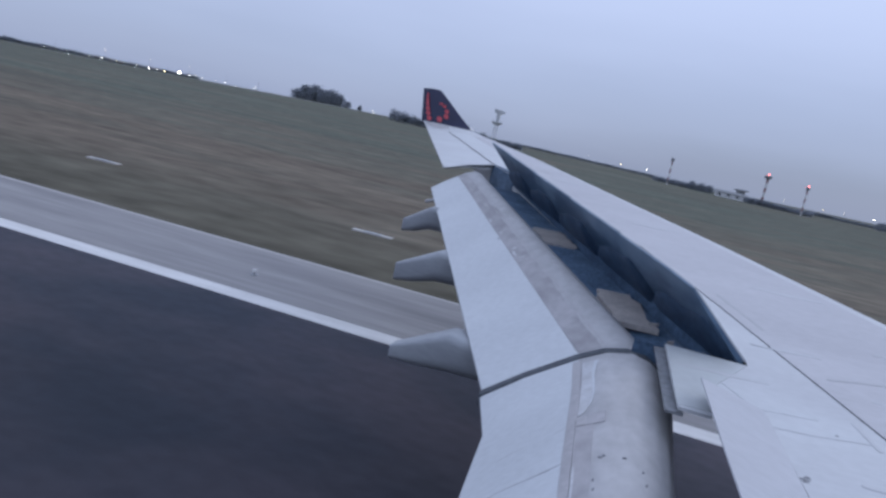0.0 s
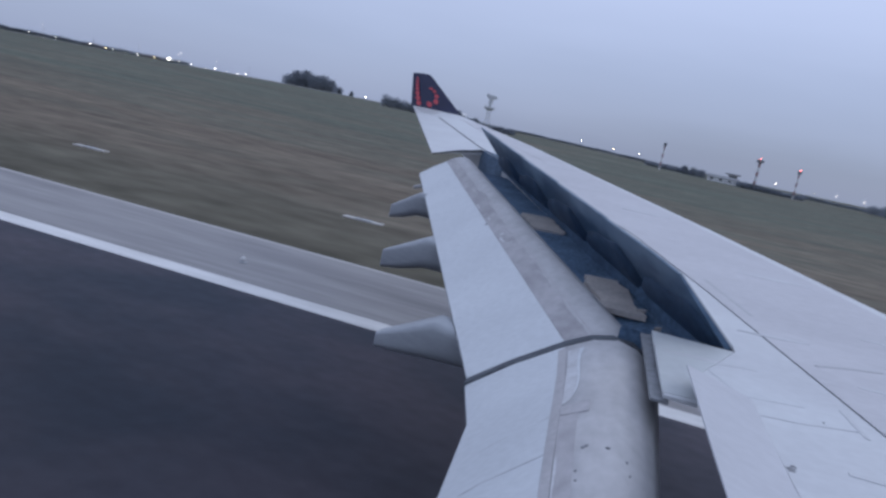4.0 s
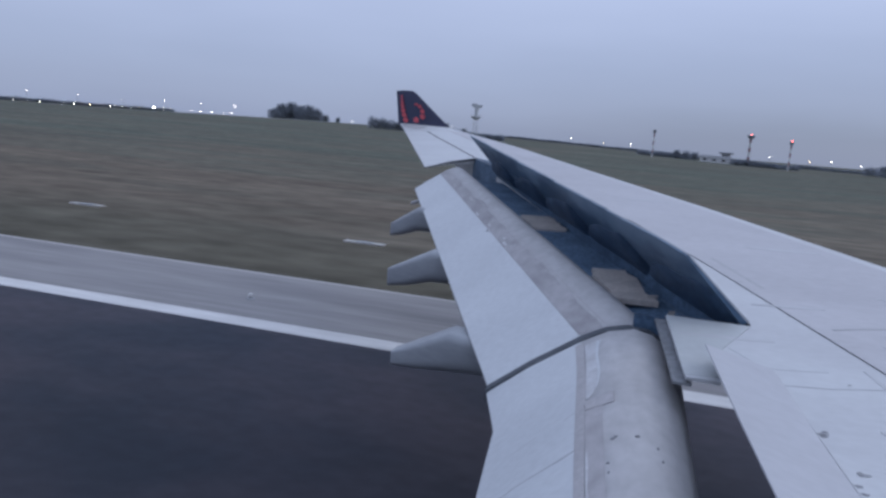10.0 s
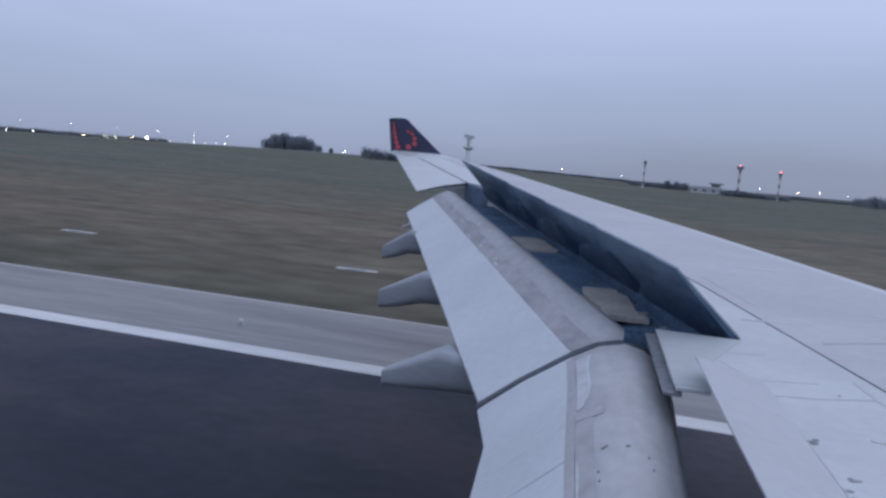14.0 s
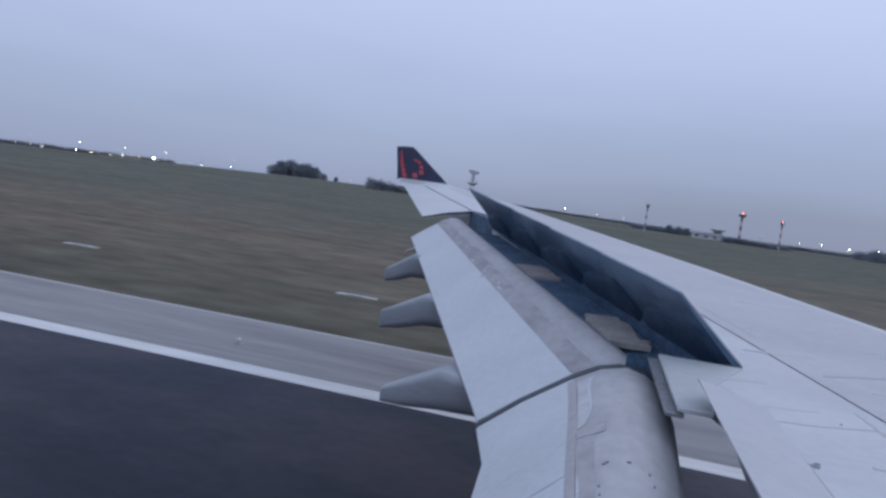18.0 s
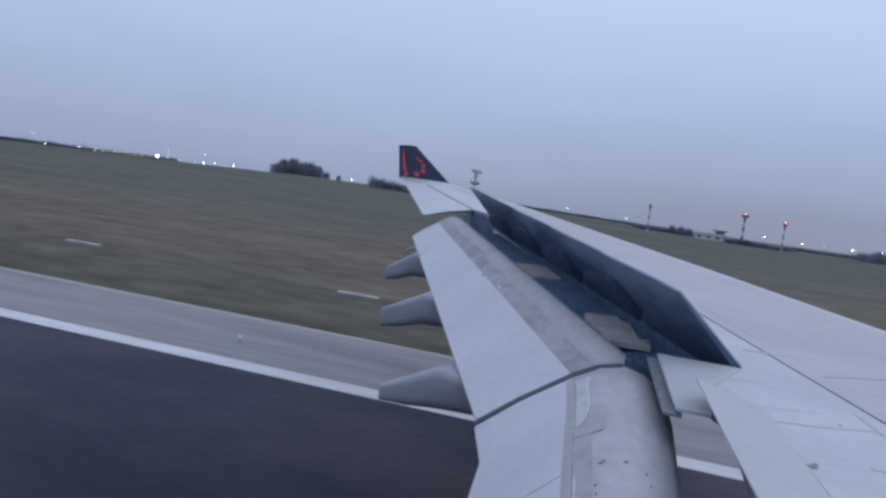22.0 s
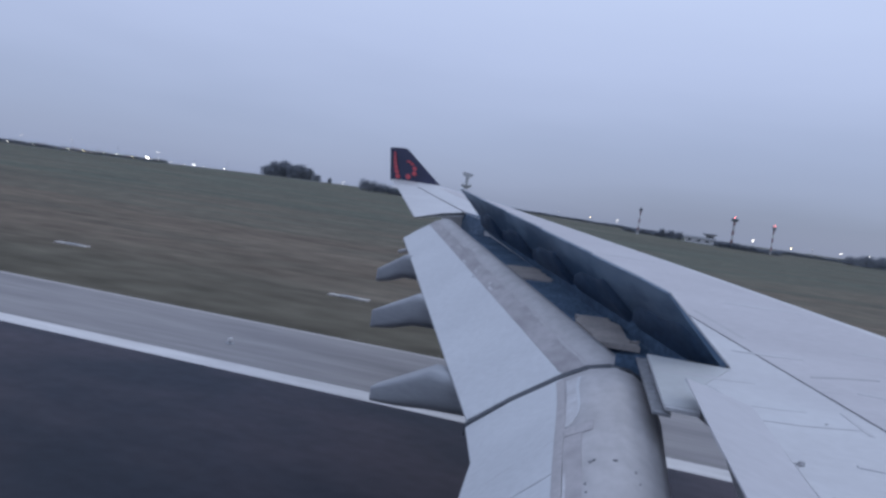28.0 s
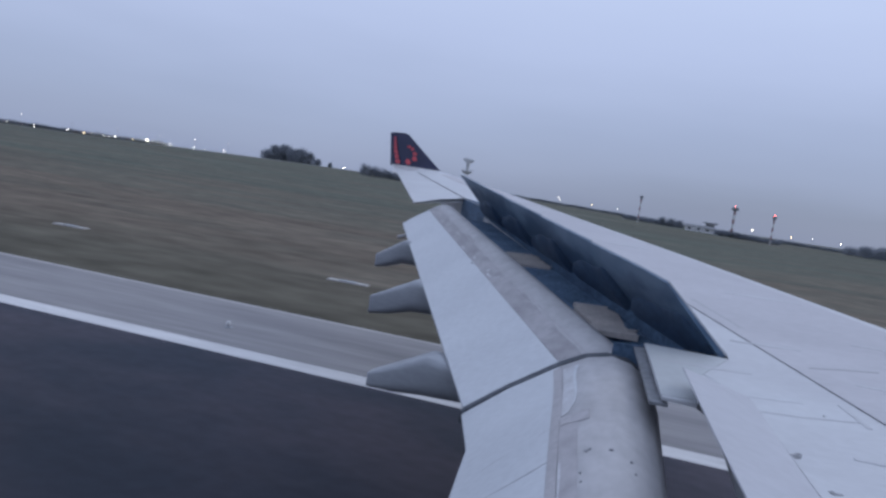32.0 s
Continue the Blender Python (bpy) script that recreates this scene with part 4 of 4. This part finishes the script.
def tree(az, dist, height, width, seed, label="bare-looking dark field tree in a clump", bark=True):
    rng = random.Random(seed)
    x, y, z = place(az, dist)
    t = thing("tree", (x, y, z - 0.1), label, "tree", "trees across the field")
    bm = tube((0, 0, 0), (0.2, 0, height * 0.45), 0.03 * height, 0.018 * height, 8)
    for k in range(8):
        a = k * 0.9 + rng.random()
        tube((0.1, 0, height * (0.20 + 0.03 * k)), (math.cos(a) * width * 0.33, math.sin(a) * width * 0.33, height * (0.52 + 0.05 * k)), 0.012 * height, 0.003 * height, 5, bm)
    local("trunk", bm, BARK, t, "dark trunk with limbs")
    bm = bmesh.new()
    for k in range(16):
        a, f = k * 2.4 + rng.random(), (k / 15) ** 0.6
        r = width * 0.36 * f
        leaves(bm, (math.cos(a) * r, math.sin(a) * r, height * (0.62 - 0.26 * f * f + 0.06 * rng.uniform(-1, 1))), (width * 0.19, width * 0.19, height * 0.22), 130, height * 0.024, rng)
    leaves(bm, (0, 0, height * 0.42), (width * 0.46, width * 0.46, height * 0.40), 900, height * 0.026, rng)
    leaves(bm, (0, 0, height * 0.16), (width * 0.44, width * 0.44, height * 0.18), 800, height * 0.030, rng)
    local("crown", bm, LEAF, t, "dull green crown")
    return t


for k, (az, h, w) in enumerate(((-28.6, 12.0, 15), (-28.0, 18.0, 17), (-27.3, 20.5, 18), (-26.6, 17.0, 16), (-26.0, 18.5, 17), (-25.4, 15.0, 14), (-24.7, 8.5, 10), (-23.7, 6.5, 5))):
    tree(az, 700 + 9 * (k % 3), h, w, 10 + k)
tree(-15.1, 440, 9.0, 5.5, 31, "brown-grey bare tree beside the hedge")
tree(-13.7, 425, 6.5, 6.0, 32)
tree(2.9, 455, 6.5, 5.5, 33, "dark leafless bush by the white building")
tree(-10.9, 440, 4.5, 6.0, 34)
for k, (az, h, w) in enumerate(((3.6, 6.5, 7), (4.2, 6, 7), (15.9, 6.5, 11), (16.8, 8.5, 12), (17.8, 9.0, 12), (18.9, 7, 10), (19.9, 8.0, 9), (21.2, 7.0, 11), (22.6, 7, 11), (24.2, 7, 10))):
    tree(az, 455 + 7 * (k % 3), h, w, 40 + k)


def hedge(az0, az1, dist, h0, h1, seed, label):
    """A row of bushes as one mass of leaf clumps with an uneven top."""
    rng = random.Random(seed)
    bm = bmesh.new()
    length = dist * radians(az1 - az0)
    n = max(3, int(length / 1.8))
    for i in range(n + 1):
        f = i / n
        x, y, z = place(az0 + (az1 - az0) * f, dist + rng.uniform(-3, 3))
        h = (h0 + (h1 - h0) * f) * (0.95 + 0.10 * math.sin(f * n * 0.37 + seed) + rng.uniform(-0.07, 0.07))
        leaves(bm, (x, y, z + h * 0.45), (2.6, 2.2, h * 0.55), 260, 0.42, rng)
    return piece("hedge", bm, LEAF, label, "hedge", "stuff")


hedge(-21.1, -17.7, 450, 7.4, 5.6, 1, "tall dark clipped hedge")
hedge(-17.7, -13.6, 455, 4.2, 3.4, 2, "long dark hedge across the field")
hedge(-14.4, -10.7, 430, 4.6, 3.0, 3, "long dark hedge across the field")
hedge(-10.7, 2.6, 640, 1.9, 2.1, 4, "low far hedge on the skyline")
hedge(0.2, 4.0, 470, 2.6, 2.8, 5, "low dark hedge across the field")
hedge(7.0, 11.2, 430, 3.4, 2.8, 6, "low dark hedge by the masts")
hedge(11.2, 17.0, 520, 2.2, 1.2, 7, "low far hedge on the skyline")
hedge(17.0, 30.0, 520, 2.6, 4.0, 9, "low far hedge on the skyline")
hedge(-50.0, -36.0, 900, 5.0, 3.5, 8, "far dark tree line on the skyline")


def long_shed(az, dist, length, depth, height, name, label, wall, turn=0):
    x, y, z = place(az, dist)
    t = thing(name, (x, y, z - 0.1), label, "building")
    l, d = length / 2, depth / 2
    local("wall", box((-l, -d, 0), (l, d, height)), wall, t)
    local("roof", loft([[(sx, -d - 0.4, height), (sx, 0, height + depth * 0.16), (sx, d + 0.4, height), (sx, d + 0.4, height + 0.18), (sx, 0, height + depth * 0.16 + 0.18), (sx, -d - 0.4, height + 0.18)] for sx in (-l - 0.4, l + 0.4)]), ROOF if wall is WHITE_CLAD else WHITE_CLAD, t, "shallow pitched roof")
    for k in range(int(length / 5)):
        wx = -l + 2.5 + 5 * k
        local("window", box((wx - 0.9, -d - 0.05, height * 0.4), (wx + 0.9, -d + 0.02, height * 0.8)), WINDOW, t, "dark window")
    t.rotation_euler = (0, 0, radians(-az + turn))
    return t


long_shed(-16.6, 480, 34, 9, 4.0, "airfield_shed", "long grey airfield shed behind the hedge", STEEL)
long_shed(5.75, 445, 17, 8, 2.6, "white_building", "low white airfield building by the masts", WHITE_CLAD)


def flat_hut(az, dist):
    x, y, z = place(az, dist)
    t = thing("airfield_hut", (x, y, z - 0.1), "pale airfield hut with an overhanging flat roof", "building")
    local("wall", box((-2.6, -2.2, 0), (2.6, 2.2, 5.6)), WHITE_CLAD, t, "pale wall")
    for wx in (-1.5, 0, 1.5):
        local("window", box((wx - 0.55, -2.25, 3.9), (wx + 0.55, -2.18, 5.1)), WINDOW, t, "dark window")
    local("roof", box((-4.2, -3.2, 5.6), (4.2, 3.2, 6.3)), ROOF, t, "dark overhanging flat roof")
    local("base_wing", box((-7.5, -2.0, 0), (-2.6, 2.0, 2.8)), WHITE_CLAD, t, "low side room")
    t.rotation_euler = (0, 0, radians(-az))


flat_hut(6.4, 452)


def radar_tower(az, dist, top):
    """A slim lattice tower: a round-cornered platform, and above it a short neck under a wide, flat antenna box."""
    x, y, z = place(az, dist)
    t = thing("radar_tower", (x, y, z - 0.1), "haze-paled grey lattice radar tower with a platform and wide antenna", "tower")
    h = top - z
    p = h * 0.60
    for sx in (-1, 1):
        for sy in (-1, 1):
            local("leg", tube((sx * 1.4, sy * 1.4, 0), (sx * 0.8, sy * 0.8, p), 0.2, 0.16, 6), HAZED_STEEL, t)
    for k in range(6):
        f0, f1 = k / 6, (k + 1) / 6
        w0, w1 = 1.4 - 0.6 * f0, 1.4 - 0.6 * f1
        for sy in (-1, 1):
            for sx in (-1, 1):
                local("cross_brace", tube((sx * w0, sy * w0, p * f0), (-sx * w1, sy * w1, p * f1), 0.09, 0.09, 5), HAZED_STEEL, t)
    local("platform", loft([[(sx * w, sy * w * 0.7, zz) for sx, sy in ((-1, -0.6), (-0.8, -1), (0.8, -1), (1, -0.6), (1, 0.6), (0.8, 1), (-0.8, 1), (-1, 0.6))] for w, zz in ((1.0, p - 1.3), (3.0, p - 0.1), (3.2, p + 0.5), (3.0, p + 0.6))]), HAZED_STEEL, t, "pale platform flared from below")
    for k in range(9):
        local("railing_post", tube((-3.0 + 0.75 * k, -2.0, p + 0.5), (-3.0 + 0.75 * k, -2.0, p + 1.6), 0.05, 0.05, 5), HAZED_STEEL, t)
    local("railing", box((-3.1, -2.04, p + 1.55), (3.1, -1.96, p + 1.65)), HAZED_STEEL, t)
    local("neck", tube((0, 0, p + 0.5), (0, 0, h * 0.86), 0.95, 1.15, 12), HAZED_STEEL, t, "pale round neck")
    local("antenna", loft([[(-3.1, yy, h * 0.925), (-1.6, yy, h * 0.86), (1.7, yy, h * 0.85), (3.3, yy, h * 0.905), (3.2, yy, h * 0.945), (-2.6, yy, h * 0.985)] for yy in (-0.9, 0.9)]), HAZED_STEEL, t, "wide flat radar antenna")
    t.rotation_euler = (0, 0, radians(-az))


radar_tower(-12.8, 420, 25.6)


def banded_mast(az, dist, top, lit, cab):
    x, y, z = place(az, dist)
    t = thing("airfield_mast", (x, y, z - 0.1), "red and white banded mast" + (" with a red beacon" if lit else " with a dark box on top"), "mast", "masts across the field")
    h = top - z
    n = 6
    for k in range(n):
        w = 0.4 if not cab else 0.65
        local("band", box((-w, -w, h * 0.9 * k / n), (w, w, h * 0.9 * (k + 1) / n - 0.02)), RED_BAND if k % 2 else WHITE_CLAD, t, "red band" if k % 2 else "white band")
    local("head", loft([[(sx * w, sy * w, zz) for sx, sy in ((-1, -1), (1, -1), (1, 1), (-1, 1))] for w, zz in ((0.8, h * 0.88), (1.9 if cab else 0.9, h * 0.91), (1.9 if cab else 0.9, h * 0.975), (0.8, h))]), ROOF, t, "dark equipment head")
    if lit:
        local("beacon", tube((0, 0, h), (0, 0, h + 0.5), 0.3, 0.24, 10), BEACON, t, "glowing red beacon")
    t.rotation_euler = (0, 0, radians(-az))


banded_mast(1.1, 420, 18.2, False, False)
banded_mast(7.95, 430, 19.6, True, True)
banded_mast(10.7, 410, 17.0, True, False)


def floodlight(az, dist, up, glow_mat, wide, label, group):
    """A post with a lit head turned towards the runway; up: height over the land."""
    x, y, z = place(az, dist)
    t = thing("floodlight", (x, y, z - 0.1), label, "lamp", group)
    local("post", tube((0, 0, 0), (0, 0, up + 0.1), 0.16, 0.10, 7), STEEL, t, "grey steel post")
    head = local("lamp_head", box((-wide / 2, -0.25, up + 0.1), (wide / 2, 0.25, up + 0.25 + wide * 0.5)), STEEL, t)
    local("lens", box((-wide * 0.45, -0.30, up + 0.15), (wide * 0.45, -0.255, up + 0.15 + wide * 0.48)), glow_mat, head, "glowing lens")
    t.rotation_euler = (0, 0, radians(-az))


for az in (-45.4, -42.3, -39.35, -36.6, -34.0, -31.6):
    floodlight(az, 900, 11.5, COOL_LIGHT, 0.6, "tall lit lamp post beyond the field", "tall lamp posts")
for az in (-46.2, -44.6, -42.5, -41.5, -40.2, -39.4, -38.3, -36.6, -35.7, -34.0, -31.8):
    floodlight(az, 640, 1.2 + 0.5 * math.sin(az * 5) ** 2, WARM_LIGHT if int(az * 10) % 4 == 1 else COOL_LIGHT, 0.5 + 0.25 * math.sin(az * 3) ** 2, "low lit lamp on the far edge of the field", "low lamps along the field")
for az in (-45.3, -43.3, -41.0, -39.9, -38.8, -37.0, -36.2, -34.7, -33.2, -32.4):
    floodlight(az, 655, 1.0 + 0.4 * math.sin(az * 7) ** 2, COOL_LIGHT, 0.34, "small lit lamp on the far edge of the field", "low lamps along the field")
floodlight(-37.3, 560, 2.2, COOL_LIGHT, 1.6, "bright floodlight on a short post", "low lamps along the field")
floodlight(-15.0, 425, 3.0, COOL_LIGHT, 1.3, "bright white floodlight before the hedge", "low lamps along the field")
for az, up in ((-5.2, 5.0), (-2.6, 4.2), (-0.6, 5.2), (9.4, 5.4), (12.0, 4.4), (13.4, 5.6), (15.2, 5.0), (17.0, 6.2)):
    floodlight(az, 660, up, WARM_LIGHT if up < 4.5 else COOL_LIGHT, 0.7, "small lit lamp post on the skyline", "tall lamp posts")
for az in (-22.6, -21.2):
    floodlight(az, 640, 1.6 + 0.6 * math.sin(az * 5) ** 2, COOL_LIGHT, 0.7, "low lit lamp on the far edge of the field", "low lamps along the field")


# ---- what the landing roll passes earlier, back along the runway ----
def bar(x, length, y0, y1, label):
    bm = box((x - length / 2, y0, 0.02), (x + length / 2, y1, 0.037))
    bm.transform(SKEW)
    piece("runway_stripe", bm, MARKING, label, "marking", "structure")


for x in (-1350, -1205, -750):
    for y0 in (9.0, 12.4, 15.8):
        bar(x, 22.5, y0, y0 + 1.9, "white painted touchdown stripe on the runway")
bar(-1116, 45, 4.0, 11.5, "broad white aiming bar on the runway")


def laid(name, outline, mat, label, category, up=0.12, cells=14):
    """A patch of ground cover over a four-cornered outline, following the land."""
    p = [Vector((x, y)) for x, y in outline]
    at = lambda i, j: p[0].lerp(p[1], i / cells).lerp(p[3].lerp(p[2], i / cells), j / cells)
    bm = bmesh.new()
    grid = [[bm.verts.new((*at(i, j), rise(*at(i, j)) + up)) for j in range(cells + 1)] for i in range(cells + 1)]
    for i in range(cells):
        for j in range(cells):
            bm.faces.new((grid[i][j], grid[i + 1][j], grid[i + 1][j + 1], grid[i][j + 1]))
    rim = [e for e in bm.edges if e.is_boundary]
    low = bmesh.ops.extrude_edge_only(bm, edges=rim)["geom"]
    for v in (g for g in low if isinstance(g, bmesh.types.BMVert)):
        v.co.z -= up + 0.5
    piece(name, bm, mat, label, category, "structure", smooth=True)


laid("ploughed_field", [(-2600, 120), (-1080, 170), (-1000, 420), (-2600, 430)], PLOUGHED, "brown bare ploughed field beyond the airfield grass", "field", 0.2, 40)
laid("farm_track", [(-2500, 236), (-1500, 300), (-1500, 305), (-2500, 241)], TRACK, "pale rutted track across the ploughed field", "track", 0.32, 24)
laid("perimeter_road", [(-2300, 62), (-1640, 92), (-1640, 99), (-2300, 70)], ASPHALT, "dark narrow perimeter road in the grass", "road", 0.14, 24)
laid("gravel_apron", [(-1212, 34), (-1136, 33), (-1146, 56), (-1200, 54)], GRAVEL, "worn grey gravel apron in the grass", "pavement")
laid("hut_path", [(-1160, 55), (-1153, 56), (-1171, 77), (-1176, 77)], GRAVEL, "grey gravel path from the apron to the hut", "path", 0.10)

hut = thing("equipment_hut", (-1174, 81, 0.0), "red and white striped equipment hut in the grass", "hut")
for k in range(6):
    local("wall_stripe", box((-3.6 + 1.2 * k, -1.3, 0.2), (-2.4 + 1.2 * k, 1.3, 2.3)), SIGN_RED if k % 2 else WHITE_CLAD, hut, "red stripe" if k % 2 else "white stripe")
local("footing", box((-3.8, -1.5, 0), (3.8, 1.5, 0.2)), CONCRETE, hut, "concrete footing")
local("roof", box((-3.9, -1.6, 2.3), (3.9, 1.6, 2.48)), WHITE_CLAD, hut, "flat white roof")
local("door", box((-0.45, -1.34, 0.2), (0.45, -1.302, 2.15)), STEEL, hut, "grey steel door")

mast = thing("lattice_mast", (-1309, 248, rise(-1309, 248) - 0.1), "slim lattice mast with a lit orange lamp", "mast")
for sx in (-1, 1):
    for sy in (-1, 1):
        local("leg", tube((sx * 0.7, sy * 0.7, 0), (sx * 0.25, sy * 0.25, 20), 0.08, 0.06, 6), STEEL, mast)
for k in range(8):
    w0, w1 = 0.7 - 0.056 * k, 0.7 - 0.056 * (k + 1)
    local("cross_brace", tube((-w0, -w0, 2.5 * k), (w1, -w1, 2.5 * k + 2.5), 0.04, 0.04, 5), RED_BAND if k % 2 else WHITE_CLAD, mast)
local("platform", box((-0.9, -0.9, 8.0), (0.9, 0.9, 8.2)), STEEL, mast)
local("lamp", tube((0, 0, 20), (0, 0, 20.8), 0.45, 0.35, 10), SODIUM, mast, "glowing orange lamp")


def lamp_post(x, y, up, glow_mat, label, group):
    t = thing("street_lamp", (x, y, rise(x, y) - 0.1), label, "lamp", group)
    local("post", tube((0, 0, 0), (0, 0, up), 0.10, 0.07, 7), STEEL, t, "grey steel post")
    arm = local("arm", tube((0, 0, up - 0.05), (0, -1.4, up + 0.25), 0.05, 0.04, 6), STEEL, t)
    local("lens", box((-0.25, -1.9, up + 0.15), (0.25, -1.2, up + 0.28)), glow_mat, arm, "glowing lens")


lamp_post(-870, 240, 14, SODIUM, "tall lit orange lamp by the airfield sheds", "tall orange lamps")
lamp_post(-800, 246, 12, SODIUM, "tall lit orange lamp by the airfield sheds", "tall orange lamps")
for k in range(9):
    lamp_post(-2330 + 52 * k, 470 + 11 * (k % 3), 8, SODIUM if k % 3 else COOL_LIGHT, "lit street lamp at the edge of the town", "street lamps of the town")


def block(name, x, y, w, d, h, storeys, wall, label, roof_pitch=0.0, turn=0):
    """A building with a window on each storey and bay of its front."""
    t = thing(name, (x, y, rise(x, y) - 0.2), label, "building")
    local("wall", box((-w / 2, -d / 2, 0), (w / 2, d / 2, h)), wall, t)
    if roof_pitch:
        local("roof", loft([[(sx, -d / 2 - 0.4, h), (sx, 0, h + roof_pitch), (sx, d / 2 + 0.4, h), (sx, d / 2 + 0.4, h + 0.2), (sx, 0, h + roof_pitch + 0.2), (sx, -d / 2 - 0.4, h + 0.2)] for sx in (-w / 2 - 0.3, w / 2 + 0.3)]), ROOF, t, "pitched dark roof")
    else:
        local("roof", box((-w / 2 - 0.3, -d / 2 - 0.3, h), (w / 2 + 0.3, d / 2 + 0.3, h + 0.6)), ROOF, t, "flat roof")
    bays, sh = max(2, int(w / 3.2)), h / storeys
    for i in range(storeys):
        for j in range(bays):
            cx = -w / 2 + (j + 0.5) * w / bays
            local("window", box((cx - 0.6, -d / 2 - 0.05, sh * i + 0.9), (cx + 0.6, -d / 2 + 0.02, sh * i + min(2.2, sh * 0.85))), WINDOW, t, "dark window")
    t.rotation_euler = (0, 0, radians(turn))
    return t


block("apartment_tower", -2070, 500, 17, 15, 34, 11, BRICK, "brown brick apartment tower at the edge of the town")
for k, (x, y, w, turn) in enumerate(((-2150, 455, 11, 8), (-2120, 520, 12, -12), (-2020, 460, 10, 20), (-1985, 515, 13, 0), (-1940, 470, 11, -8), (-1900, 520, 12, 14), (-1855, 480, 10, 4), (-2200, 500, 13, -18))):
    block("town_house", x, y, w, 9, 5.6, 2, RENDERED if k % 2 else BRICK, "cream rendered house with a pitched dark roof" if k % 2 else "brick house with a pitched dark roof", 3.0, turn)
block("airfield_shed", -905, 275, 40, 14, 6, 1, STEEL, "long grey shed beside the orange lamps", 2.4)
block("airfield_shed", -840, 282, 34, 13, 5.5, 1, WHITE_CLAD, "long white shed beside the orange lamps", 2.2)


def field_tree(x, y, height, width, seed, label):
    rng = random.Random(seed)
    t = thing("tree", (x, y, rise(x, y) - 0.1), label, "tree", "trees along the fields")
    bm = tube((0, 0, 0), (0.2, 0, height * 0.5), 0.03 * height, 0.015 * height, 7)
    for k in range(5):
        a = k * 1.3 + rng.random()
        tube((0.1, 0, height * (0.25 + 0.04 * k)), (math.cos(a) * width * 0.3, math.sin(a) * width * 0.3, height * (0.55 + 0.05 * k)), 0.012 * height, 0.003 * height, 5, bm)
    local("trunk", bm, BARK, t, "dark trunk with limbs")
    bm = bmesh.new()
    for k in range(9):
        a, f = k * 2.4 + rng.random(), (k / 8) ** 0.6
        leaves(bm, (math.cos(a) * width * 0.34 * f, math.sin(a) * width * 0.34 * f, height * (0.66 - 0.24 * f)), (width * 0.22, width * 0.22, height * 0.24), 110, height * 0.05, rng)
    local("crown", bm, LEAF, t, "thin winter crown")


for k in range(14):
    field_tree(-2270 + 17 * k + 6 * math.sin(k * 2.1), 432 + 9 * math.sin(k * 1.7), 11 + 3 * math.sin(k * 3.3), 11, 70 + k, "dark winter tree before the town")
for k in range(6):
    field_tree(-1900 + 62 * k, 330 + 6 * math.sin(k), 4.5 + math.sin(k * 2.2), 7, 90 + k, "low dark bush in the ploughed field")
